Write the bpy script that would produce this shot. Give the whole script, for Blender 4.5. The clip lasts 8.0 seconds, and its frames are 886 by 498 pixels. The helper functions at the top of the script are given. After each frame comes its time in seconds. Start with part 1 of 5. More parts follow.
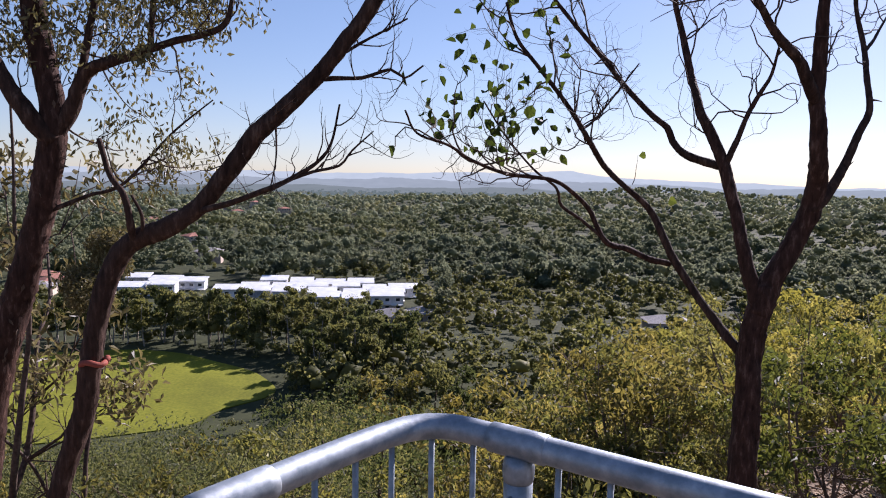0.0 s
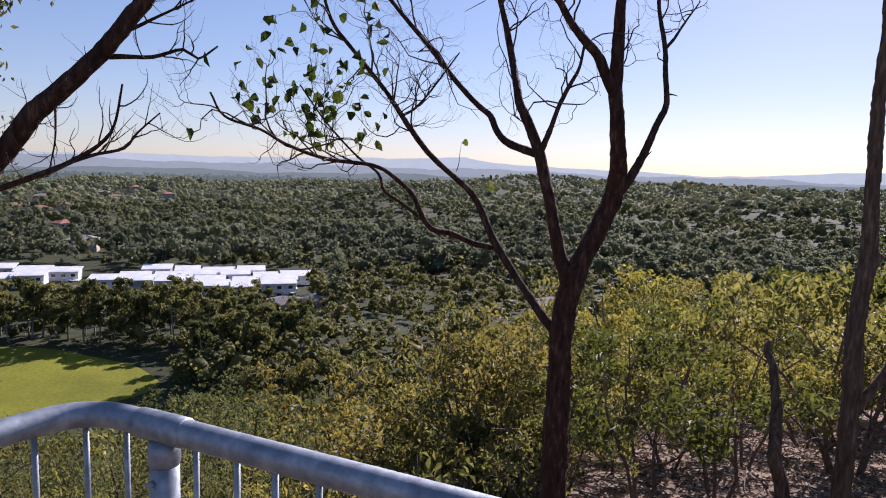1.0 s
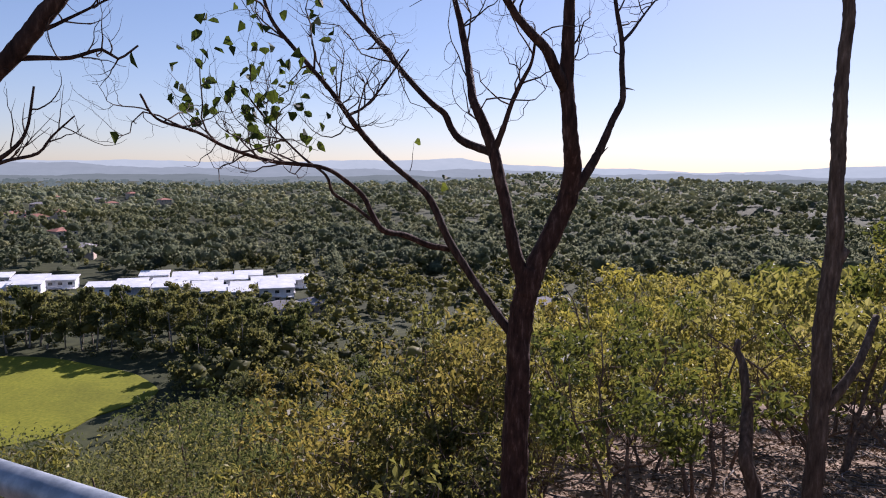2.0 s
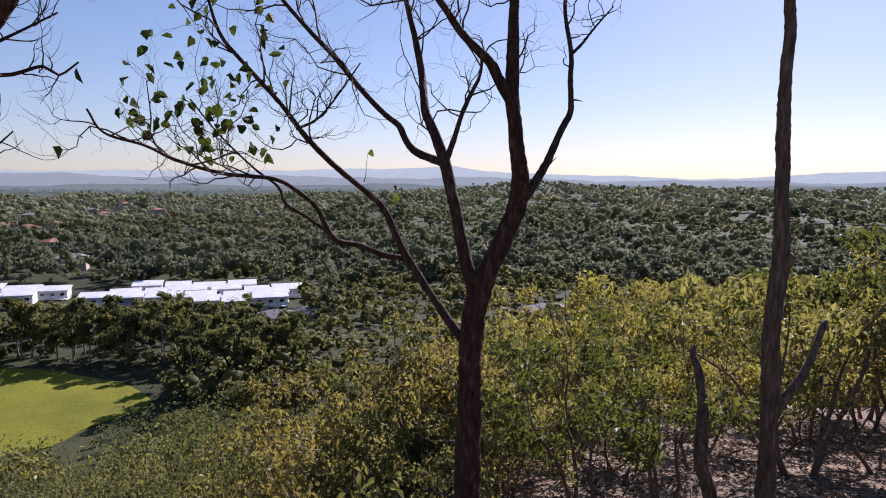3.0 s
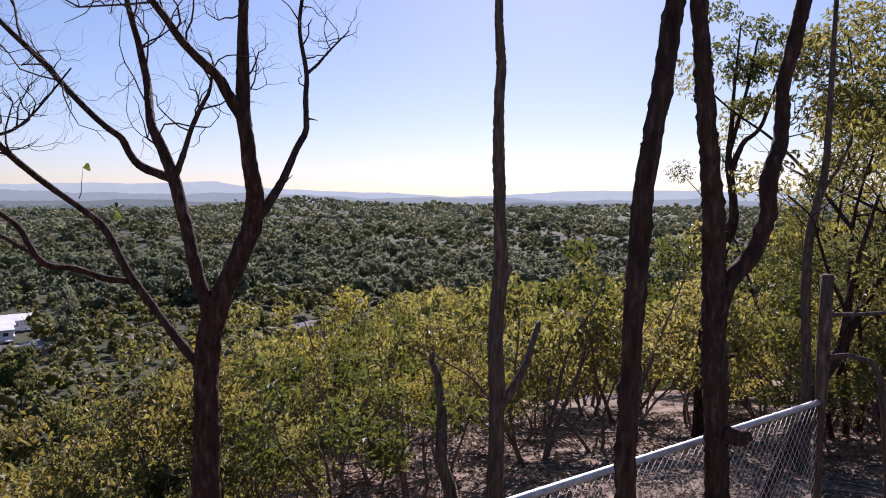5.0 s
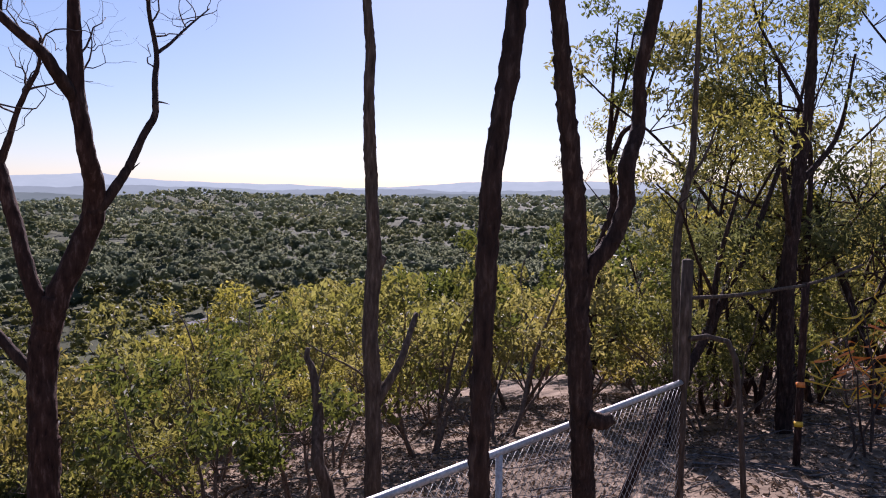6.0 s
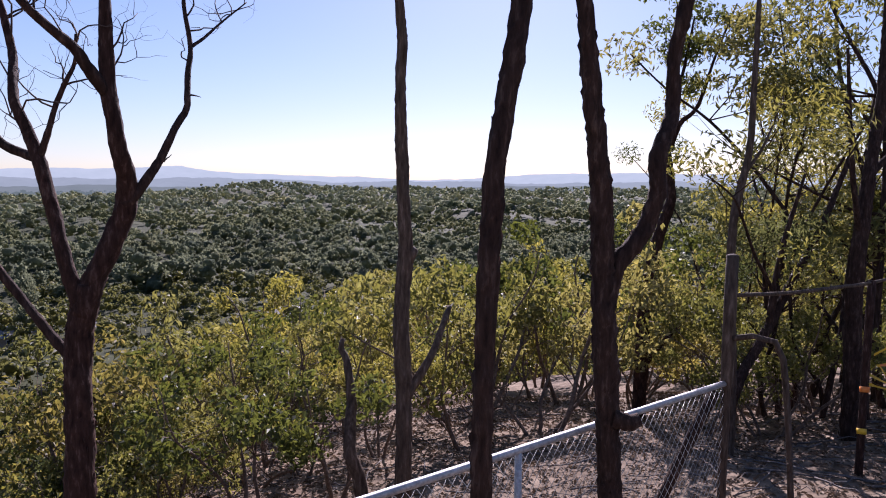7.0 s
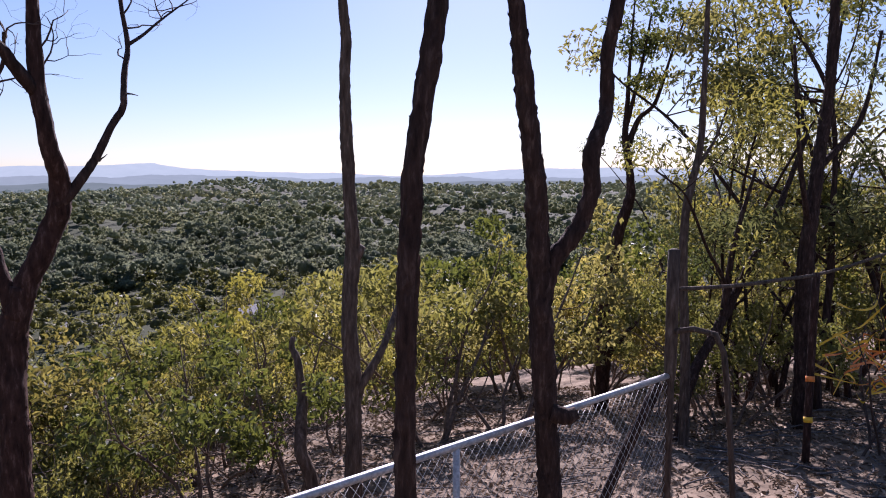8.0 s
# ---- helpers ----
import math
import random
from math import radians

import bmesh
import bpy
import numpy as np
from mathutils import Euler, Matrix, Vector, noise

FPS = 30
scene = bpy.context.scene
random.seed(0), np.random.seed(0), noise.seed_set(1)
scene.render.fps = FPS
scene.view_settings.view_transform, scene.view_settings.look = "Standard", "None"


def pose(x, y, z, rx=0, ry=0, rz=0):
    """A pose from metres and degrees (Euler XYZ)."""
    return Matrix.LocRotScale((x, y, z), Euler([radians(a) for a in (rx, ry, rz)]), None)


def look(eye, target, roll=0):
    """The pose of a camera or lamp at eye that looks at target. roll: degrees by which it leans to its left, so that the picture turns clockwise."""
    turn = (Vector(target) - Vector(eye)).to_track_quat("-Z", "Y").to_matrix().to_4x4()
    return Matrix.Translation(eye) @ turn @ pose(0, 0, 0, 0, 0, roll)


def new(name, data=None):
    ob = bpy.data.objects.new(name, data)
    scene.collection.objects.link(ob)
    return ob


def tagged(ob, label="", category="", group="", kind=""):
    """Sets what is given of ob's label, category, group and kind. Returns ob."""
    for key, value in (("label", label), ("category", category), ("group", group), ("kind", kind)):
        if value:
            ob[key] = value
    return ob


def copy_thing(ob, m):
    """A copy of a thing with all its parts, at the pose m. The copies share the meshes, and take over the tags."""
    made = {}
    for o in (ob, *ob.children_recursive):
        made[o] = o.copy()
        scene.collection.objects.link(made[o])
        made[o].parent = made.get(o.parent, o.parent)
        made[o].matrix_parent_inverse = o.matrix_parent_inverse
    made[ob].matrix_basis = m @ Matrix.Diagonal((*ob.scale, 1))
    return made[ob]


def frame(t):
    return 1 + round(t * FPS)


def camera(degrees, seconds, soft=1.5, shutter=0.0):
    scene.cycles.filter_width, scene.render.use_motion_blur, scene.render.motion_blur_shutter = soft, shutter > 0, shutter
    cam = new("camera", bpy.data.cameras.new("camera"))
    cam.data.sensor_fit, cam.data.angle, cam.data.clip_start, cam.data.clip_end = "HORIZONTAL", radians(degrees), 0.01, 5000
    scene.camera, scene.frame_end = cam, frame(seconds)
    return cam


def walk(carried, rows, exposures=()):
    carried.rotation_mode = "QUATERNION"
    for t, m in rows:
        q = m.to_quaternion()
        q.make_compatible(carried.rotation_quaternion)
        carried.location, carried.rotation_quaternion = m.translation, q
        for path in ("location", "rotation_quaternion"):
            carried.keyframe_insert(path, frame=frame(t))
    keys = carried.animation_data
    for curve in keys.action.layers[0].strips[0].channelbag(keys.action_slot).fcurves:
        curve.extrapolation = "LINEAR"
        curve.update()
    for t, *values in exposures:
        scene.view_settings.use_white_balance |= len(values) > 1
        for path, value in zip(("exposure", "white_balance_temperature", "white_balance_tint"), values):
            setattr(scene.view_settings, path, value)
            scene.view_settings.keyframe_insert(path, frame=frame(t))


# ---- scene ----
cam = camera(67.1, 8.0, 1.05)
PATH = [
    (0, (0.409, -0.163, 1.492), (0.216, 1.818, 1.293), 1.1),
    (0.5, (0.585, -0.117, 1.501), (0.564, 1.875, 1.323), -0.4),
    (1, (0.866, -0.179, 1.502), (0.986, 1.804, 1.268), 1.6),
    (1.2, (0.939, -0.183, 1.5), (1.116, 1.796, 1.265), 1.4),
    (2.3, (1.241, -0.047, 1.501), (1.346, 1.937, 1.279), 0.1),
    (2.5, (1.296, -0.072, 1.51), (1.407, 1.914, 1.31), -0.4),
    (3, (1.431, -0.157, 1.519), (1.573, 1.828, 1.312), 0.2),
    (3.5, (1.472, -0.181, 1.521), (1.77, 1.789, 1.349), -0.9),
    (4, (1.489, -0.184, 1.527), (1.973, 1.748, 1.346), -0.3),
    (4.5, (1.528, -0.196, 1.515), (2.176, 1.685, 1.313), -0.3),
    (5, (1.601, -0.256, 1.527), (2.408, 1.568, 1.373), 0.5),
    (5.2, (1.636, -0.286, 1.534), (2.491, 1.516, 1.385), 0.2),
    (6.3, (1.94, -0.225, 1.508), (3.025, 1.445, 1.324), 0.4),
    (6.5, (1.974, -0.218, 1.51), (3.038, 1.466, 1.329), 0.7),
    (7, (2.121, -0.306, 1.508), (3.007, 1.476, 1.306), 0.2),
    (7.5, (2.221, -0.38, 1.503), (3.054, 1.427, 1.294), 0.3),
    (8, (2.311, -0.418, 1.521), (3.257, 1.331, 1.306), -0.2),
]
walk(cam, [(t, look(eye, target, roll)) for t, eye, target, roll in PATH], [(0, 1.02, 5800, 28), (1.2, 0.89, 5830, 31), (2.4, 0.93, 5810, 31), (3, 0.88, 5800, 31), (5, 0.91, 5800, 33), (6.5, 0.99, 5740, 34), (8, 1.07, 5620, 34)])

# ---- light ----
SUN_AZ, SUN_EL = radians(33), radians(31)
world = bpy.data.worlds.new("sky")
scene.world = world
world.use_nodes = True
wn = world.node_tree.nodes
sky = wn.new("ShaderNodeTexSky")
sky.sky_type = "NISHITA"
sky.sun_disc = False
sky.sun_elevation, sky.sun_rotation = SUN_EL, SUN_AZ
sky.air_density, sky.dust_density, sky.ozone_density = 1.0, 0.25, 2.5
wn["Background"].inputs["Strength"].default_value = 0.086
pale = wn.new("ShaderNodeHueSaturation")
pale.inputs["Saturation"].default_value = 1.12
even = wn.new("ShaderNodeGamma")
even.inputs["Gamma"].default_value = 0.75
world.node_tree.links.new(sky.outputs["Color"], even.inputs["Color"])
world.node_tree.links.new(even.outputs["Color"], pale.inputs["Color"])
world.node_tree.links.new(pale.outputs["Color"], wn["Background"].inputs["Color"])
sun = new("sun", bpy.data.lights.new("sun", "SUN"))
sun.data.energy, sun.data.angle, sun.data.color = 5.0, radians(0.5), (1.0, 0.93, 0.82)
sun.matrix_basis = look((60 * math.sin(SUN_AZ), 60 * math.cos(SUN_AZ), 60 * math.tan(SUN_EL)), (0, 0, 0))

# ---- materials ----


def nodes_of(name):
    m = bpy.data.materials.new(name)
    m.use_nodes = True
    nt = m.node_tree
    return m, nt, nt.nodes["Principled BSDF"]


def ramp(nt, fac, stops):
    r = nt.nodes.new("ShaderNodeValToRGB")
    el = r.color_ramp.elements
    while len(el) < len(stops):
        el.new(0.5)
    for e, (p, c) in zip(el, stops):
        e.position, e.color = p, (*c, 1)
    nt.links.new(fac, r.inputs["Fac"])
    return r.outputs["Color"]


def noise_of(nt, scale, stretch=(1, 1, 1), detail=6, coord="Object", rough=0.6):
    tc, mp, nz = (nt.nodes.new(k) for k in ("ShaderNodeTexCoord", "ShaderNodeMapping", "ShaderNodeTexNoise"))
    mp.inputs["Scale"].default_value = stretch
    nz.inputs["Scale"].default_value, nz.inputs["Detail"].default_value, nz.inputs["Roughness"].default_value = scale, detail, rough
    nt.links.new(tc.outputs[coord], mp.inputs["Vector"])
    nt.links.new(mp.outputs["Vector"], nz.inputs["Vector"])
    return nz.outputs["Fac"]


def mixed(nt, fac, a, b, blend="MIX"):
    mx = nt.nodes.new("ShaderNodeMix")
    mx.data_type, mx.blend_type = "RGBA", blend
    for value, sock in ((fac, mx.inputs["Factor"]), (a, mx.inputs["A"]), (b, mx.inputs["B"])):
        if isinstance(value, (int, float)):
            sock.default_value = value
        elif isinstance(value, tuple):
            sock.default_value = (*value, 1)
        else:
            nt.links.new(value, sock)
    return mx.outputs["Result"]


def bumped(nt, bsdf, height, strength, distance):
    b = nt.nodes.new("ShaderNodeBump")
    b.inputs["Strength"].default_value, b.inputs["Distance"].default_value = strength, distance
    nt.links.new(height, b.inputs["Height"])
    nt.links.new(b.outputs["Normal"], bsdf.inputs["Normal"])


def surface(name, stops, scale, rough=0.8, metal=0.0, bump=0.3, depth=0.01, stretch=(1, 1, 1), big=None, coord="Object"):
    """Two scales of noise: a colour ramp over the fine one, darkened or tinted by the broad one."""
    m, nt, p = nodes_of(name)
    fine = noise_of(nt, scale, stretch, coord=coord)
    col = ramp(nt, fine, stops)
    broad = noise_of(nt, big or scale / 7, stretch, 3, coord=coord)
    tone = ramp(nt, broad, [(0.3, (0.72, 0.72, 0.74)), (0.7, (1.15, 1.12, 1.08))])
    col = mixed(nt, 1.0, col, tone, "MULTIPLY")
    nt.links.new(col, p.inputs["Base Color"])
    p.inputs["Roughness"].default_value, p.inputs["Metallic"].default_value = rough, metal
    p.inputs["Specular IOR Level"].default_value = 0.5 if rough < 0.6 else 0.15
    if bump:
        bumped(nt, p, fine, bump, depth)
    return m


def leaf_material(name, dark, mid, bright, through_colour, share=0.45, rough=0.45, spread=0.35, patches=0.0, crowns=0.0, sprig_gaps=0.0):
    m, nt, p = nodes_of(name)
    geo, info = nt.nodes.new("ShaderNodeNewGeometry"), nt.nodes.new("ShaderNodeObjectInfo")
    col = ramp(nt, geo.outputs["Random Per Island"], [(0.0, dark), (0.62, mid), (1.0, bright)])
    tint = ramp(nt, info.outputs["Random"], [(0.0, (1 - spread, 1 - spread * 0.8, 1 - spread)), (0.5, (1, 1, 1)), (1.0, (1 + spread * 0.55, 1 + spread * 0.4, 1 - spread * 0.1))])
    col = mixed(nt, 1.0, col, tint, "MULTIPLY")
    if patches:
        patch = ramp(nt, noise_of(nt, patches, (1, 1, 1), 4), [(0.32, (0.5, 0.58, 0.6)), (0.48, (0.95, 1.0, 0.95)), (0.62, (1.3, 1.18, 1.0)), (0.75, (1.0, 1.08, 0.85))])
        col = mixed(nt, 1.0, col, patch, "MULTIPLY")
    # tone from crown to crown, with shade between crowns put into the colour
    if crowns:
        single = ramp(nt, noise_of(nt, crowns, (1, 1, 0.6), 2), [(0.35, (0.58, 0.65, 0.72)), (0.5, (1.0, 1.0, 1.0)), (0.66, (1.32, 1.24, 1.06))])
        col = mixed(nt, 1.0, col, single, "MULTIPLY")
    # shade in the gaps between sprigs darkens the colour; same noise bumps it
    if sprig_gaps:
        fine = noise_of(nt, sprig_gaps, (1, 1, 1.2), 5, rough=0.7)
        col = mixed(nt, 1.0, col, ramp(nt, fine, [(0.36, (0.5, 0.52, 0.5)), (0.52, (1.0, 1.0, 1.0)), (0.68, (1.4, 1.36, 1.25))]), "MULTIPLY")
        bumped(nt, p, fine, 1.0, 0.8 / sprig_gaps)
    nt.links.new(col, p.inputs["Base Color"])
    p.inputs["Roughness"].default_value = rough
    p.inputs["Specular IOR Level"].default_value = 0.28 if rough < 0.6 else 0.14 if rough < 0.9 else 0.08
    tr, mx = nt.nodes.new("ShaderNodeBsdfTranslucent"), nt.nodes.new("ShaderNodeMixShader")
    tcol = mixed(nt, 1.0, mixed(nt, 0.5, through_colour, col), tint, "MULTIPLY")
    nt.links.new(tcol, tr.inputs["Color"])
    for link in p.inputs["Normal"].links:
        nt.links.new(link.from_socket, tr.inputs["Normal"])
    mx.inputs["Fac"].default_value = share
    out = nt.nodes["Material Output"]
    nt.links.new(p.outputs[0], mx.inputs[1])
    nt.links.new(tr.outputs[0], mx.inputs[2])
    nt.links.new(mx.outputs[0], out.inputs["Surface"])
    return m


BARK = surface("bark_dark", [(0.3, (0.0189, 0.0108, 0.0081)), (0.55, (0.054, 0.03105, 0.02295)), (0.75, (0.135, 0.0891, 0.0675))], 14, 0.9, bump=0.9, depth=0.02, stretch=(2.6, 2.6, 0.55), big=2.5)
BARK_RED = surface("bark_reddish", [(0.3, (0.018, 0.0085, 0.006)), (0.55, (0.054, 0.027, 0.019)), (0.75, (0.15, 0.092, 0.07))], 16, 0.85, bump=0.8, depth=0.015, stretch=(2.4, 2.4, 0.6), big=3)
BARK_GREY = surface("bark_grey", [(0.3, (0.042, 0.028, 0.019)), (0.55, (0.105, 0.073, 0.052)), (0.75, (0.215, 0.16, 0.122))], 16, 0.85, bump=0.7, depth=0.012, stretch=(2.6, 2.6, 0.5), big=3)
BARK_PALE = surface("bark_pale", [(0.3, (0.20, 0.17, 0.14)), (0.6, (0.36, 0.32, 0.27)), (0.8, (0.5, 0.46, 0.4))], 8, 0.7, bump=0.4, depth=0.01, stretch=(2, 2, 0.6), big=2)
TWIG = surface("twig_bark", [(0.3, (0.04, 0.028, 0.023)), (0.7, (0.115, 0.08, 0.062))], 40, 0.85, bump=0.4, depth=0.002)
LEAF_BROAD = leaf_material("leaf_broad", (0.022, 0.035, 0.012), (0.045, 0.065, 0.015), (0.13, 0.13, 0.03), (0.2, 0.25, 0.03), 0.35, 0.62)
# sky gloss put into the bright shrub leaf tone as added blue
LEAF_SHRUB = leaf_material("leaf_shrub", (0.03, 0.034, 0.011), (0.132, 0.131, 0.037), (0.4, 0.355, 0.15), (0.5, 0.455, 0.076), 0.38, 0.58, 0.5)
LEAF_TREE = leaf_material("leaf_tree", (0.042, 0.048, 0.022), (0.1, 0.104, 0.042), (0.19, 0.18, 0.08), (0.34, 0.34, 0.1), 0.42, 0.6, 0.45)
LEAF_GOLD = leaf_material("leaf_golden", (0.038, 0.036, 0.013), (0.125, 0.108, 0.032), (0.3, 0.235, 0.085), (0.44, 0.37, 0.07), 0.4, 0.58, 0.4)
LEAF_OLIVE = leaf_material("leaf_olive", (0.045, 0.042, 0.016), (0.168, 0.15, 0.052), (0.4, 0.34, 0.15), (0.58, 0.5, 0.11), 0.42, 0.58, 0.45)
LEAF_DRY = leaf_material("leaf_dry", (0.07, 0.055, 0.028), (0.17, 0.135, 0.06), (0.32, 0.26, 0.13), (0.34, 0.27, 0.09), 0.35)
# twig bark brightened: sunlight on the shrub stems put into the colour
BRUSH_LIT = surface("brush_bark_lit", [(0.3, (0.07, 0.05, 0.038)), (0.7, (0.22, 0.16, 0.12))], 30, 0.8, bump=0.4, depth=0.003)
LEAF_LITTER = leaf_material("leaf_litter", (0.09, 0.055, 0.035), (0.21, 0.14, 0.09), (0.42, 0.32, 0.23), (0.22, 0.14, 0.07), 0.1, 0.7)
# far foliage lifted toward grey: distance haze put into the leaf colour
LEAF_FAR_HAZED = leaf_material("leaf_far_hazed", (0.098, 0.117, 0.083), (0.132, 0.149, 0.104), (0.176, 0.187, 0.128), (0.44, 0.47, 0.29), 0.46, 0.95, 0.3, 0.016, 0.11, 0.5)
LEAF_RIDGE_HAZED = leaf_material("leaf_ridge_hazed", (0.195, 0.218, 0.188), (0.228, 0.25, 0.21), (0.265, 0.285, 0.23), (0.6, 0.63, 0.48), 0.52, 0.95, 0.3, 0.006, 0.05, 0.35)
GALV = surface("galvanised_steel", [(0.35, (0.23, 0.27, 0.3)), (0.6, (0.36, 0.4, 0.435)), (0.8, (0.5, 0.54, 0.57))], 38, 0.56, 0.75, 0.3, 0.003, big=7)
GALV_OLD = surface("weathered_steel", [(0.3, (0.3, 0.3, 0.3)), (0.6, (0.5, 0.5, 0.5)), (0.8, (0.62, 0.61, 0.6))], 50, 0.55, 0.6, 0.2, 0.002, big=6)
WIRE = surface("fence_wire", [(0.3, (0.2, 0.2, 0.19)), (0.7, (0.34, 0.34, 0.33))], 60, 0.5, 0.35, 0)
GREY_WOOD = surface("weathered_wood", [(0.3, (0.09, 0.08, 0.07)), (0.6, (0.17, 0.15, 0.14)), (0.8, (0.26, 0.24, 0.22))], 20, 0.85, bump=0.5, depth=0.006, stretch=(3, 3, 0.4))
SOIL = surface("soil", [(0.25, (0.068, 0.048, 0.033)), (0.5, (0.178, 0.13, 0.09)), (0.75, (0.325, 0.255, 0.185))], 3.2, 0.95, bump=0.9, depth=0.06, big=0.35)
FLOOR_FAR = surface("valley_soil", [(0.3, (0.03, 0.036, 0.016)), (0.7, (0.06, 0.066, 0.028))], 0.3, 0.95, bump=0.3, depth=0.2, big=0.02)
GRASS = surface("mown_grass", [(0.3, (0.115, 0.128, 0.01)), (0.55, (0.172, 0.178, 0.014)), (0.8, (0.23, 0.222, 0.024))], 1.4, 0.9, bump=0.5, depth=0.05, big=0.06)
WHITE_ROOF = surface("white_roof_sheet", [(0.3, (0.6, 0.62, 0.63)), (0.7, (0.72, 0.73, 0.73))], 0.8, 0.5, bump=0.1, big=0.1)
RENDER_WHITE = surface("white_render", [(0.3, (0.62, 0.62, 0.62)), (0.7, (0.76, 0.75, 0.74))], 0.9, 0.8, bump=0.1, big=0.2)
RENDER_GREY = surface("grey_cladding", [(0.3, (0.24, 0.25, 0.27)), (0.7, (0.36, 0.37, 0.39))], 0.9, 0.8, bump=0.1, big=0.2)
ROOF_GREY = surface("grey_roof_tiles", [(0.3, (0.2, 0.19, 0.19)), (0.7, (0.36, 0.34, 0.33))], 1.5, 0.8, bump=0.4, depth=0.05, big=0.2)
ROOF_RED = surface("terracotta_roof_tiles", [(0.3, (0.26, 0.12, 0.085)), (0.7, (0.4, 0.2, 0.15))], 1.5, 0.85, bump=0.4, depth=0.05, big=0.2)
BRICKWORK = surface("tan_wall", [(0.3, (0.38, 0.3, 0.24)), (0.7, (0.52, 0.44, 0.36))], 1.2, 0.85, bump=0.2, big=0.2)
TAPE_YELLOW = surface("yellow_tape", [(0.3, (0.75, 0.42, 0.015)), (0.7, (0.88, 0.55, 0.03))], 30, 0.45, bump=0.2, depth=0.003)
TAPE_ORANGE = surface("orange_tape", [(0.3, (0.7, 0.17, 0.02)), (0.7, (0.85, 0.27, 0.04))], 30, 0.45, bump=0.2, depth=0.003)
TAPE_RED = surface("red_cloth", [(0.3, (0.2, 0.05, 0.035)), (0.7, (0.32, 0.09, 0.06))], 30, 0.7, bump=0.3, depth=0.003)
GLASS_DARK, gnt, gp = nodes_of("window_glass")
gp.inputs["Base Color"].default_value, gp.inputs["Roughness"].default_value = (0.03, 0.035, 0.04, 1), 0.06


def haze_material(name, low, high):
    """Land so far off that only the lit air before it shows; that haze is painted as emission colour."""
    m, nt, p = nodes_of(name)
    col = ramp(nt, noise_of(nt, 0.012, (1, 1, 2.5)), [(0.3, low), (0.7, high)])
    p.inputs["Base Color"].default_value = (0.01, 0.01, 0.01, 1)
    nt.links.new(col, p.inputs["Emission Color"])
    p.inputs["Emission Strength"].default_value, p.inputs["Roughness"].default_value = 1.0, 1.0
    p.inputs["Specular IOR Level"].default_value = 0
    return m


# ---- mesh tools ----


def mesh_of(name, verts, tris=None, quads=None, smooth=False):
    verts = np.asarray(verts, dtype=np.float32).reshape(-1, 3)
    me = bpy.data.meshes.new(name)
    groups = [np.asarray(f, dtype=np.int32).reshape(-1, k) for f, k in ((tris, 3), (quads, 4)) if f is not None and len(f)]
    loops = np.concatenate([g.ravel() for g in groups])
    totals = np.concatenate([np.full(len(g), g.shape[1], dtype=np.int32) for g in groups])
    starts = np.concatenate([[0], np.cumsum(totals)[:-1]]).astype(np.int32)
    me.vertices.add(len(verts))
    me.vertices.foreach_set("co", verts.ravel())
    me.loops.add(len(loops))
    me.loops.foreach_set("vertex_index", loops)
    me.polygons.add(len(totals))
    me.polygons.foreach_set("loop_start", starts)
    me.polygons.foreach_set("use_smooth", np.arange(len(totals)) < int(smooth * len(totals)) if smooth is not True else np.full(len(totals), True))
    me.update(calc_edges=True)
    return me


def part(name, data, material, parent, label=""):
    ob = new(name, data)
    if not data.materials:
        data.materials.append(material)
    ob.parent = parent
    return tagged(ob, label, kind="stuff" if name in ("twigwork", "leaves", "foliage", "loose_bark", "branchwork", "stickwork", "crown") else "")


def thing(name, label, category, place=(0, 0, 0), group="", kind=""):
    ob = new(name)
    ob.location = place
    return tagged(ob, label, category, group, kind)


def spline(points, step):
    """Catmull-Rom through rows of x, y, z, radius."""
    p = np.asarray(points, dtype=float)
    p = np.vstack([2 * p[0] - p[1], p, 2 * p[-1] - p[-2]])
    out = []
    for i in range(1, len(p) - 2):
        n = max(1, int(np.linalg.norm(p[i + 1, :3] - p[i, :3]) / step))
        t = (np.arange(n) / n)[:, None]
        a, b, c, d = p[i - 1], p[i], p[i + 1], p[i + 2]
        out.append(0.5 * (2 * b + (c - a) * t + (2 * a - 5 * b + 4 * c - d) * t * t + (3 * b - a - 3 * c + d) * t ** 3))
    out.append(p[-2][None])
    return np.vstack(out)


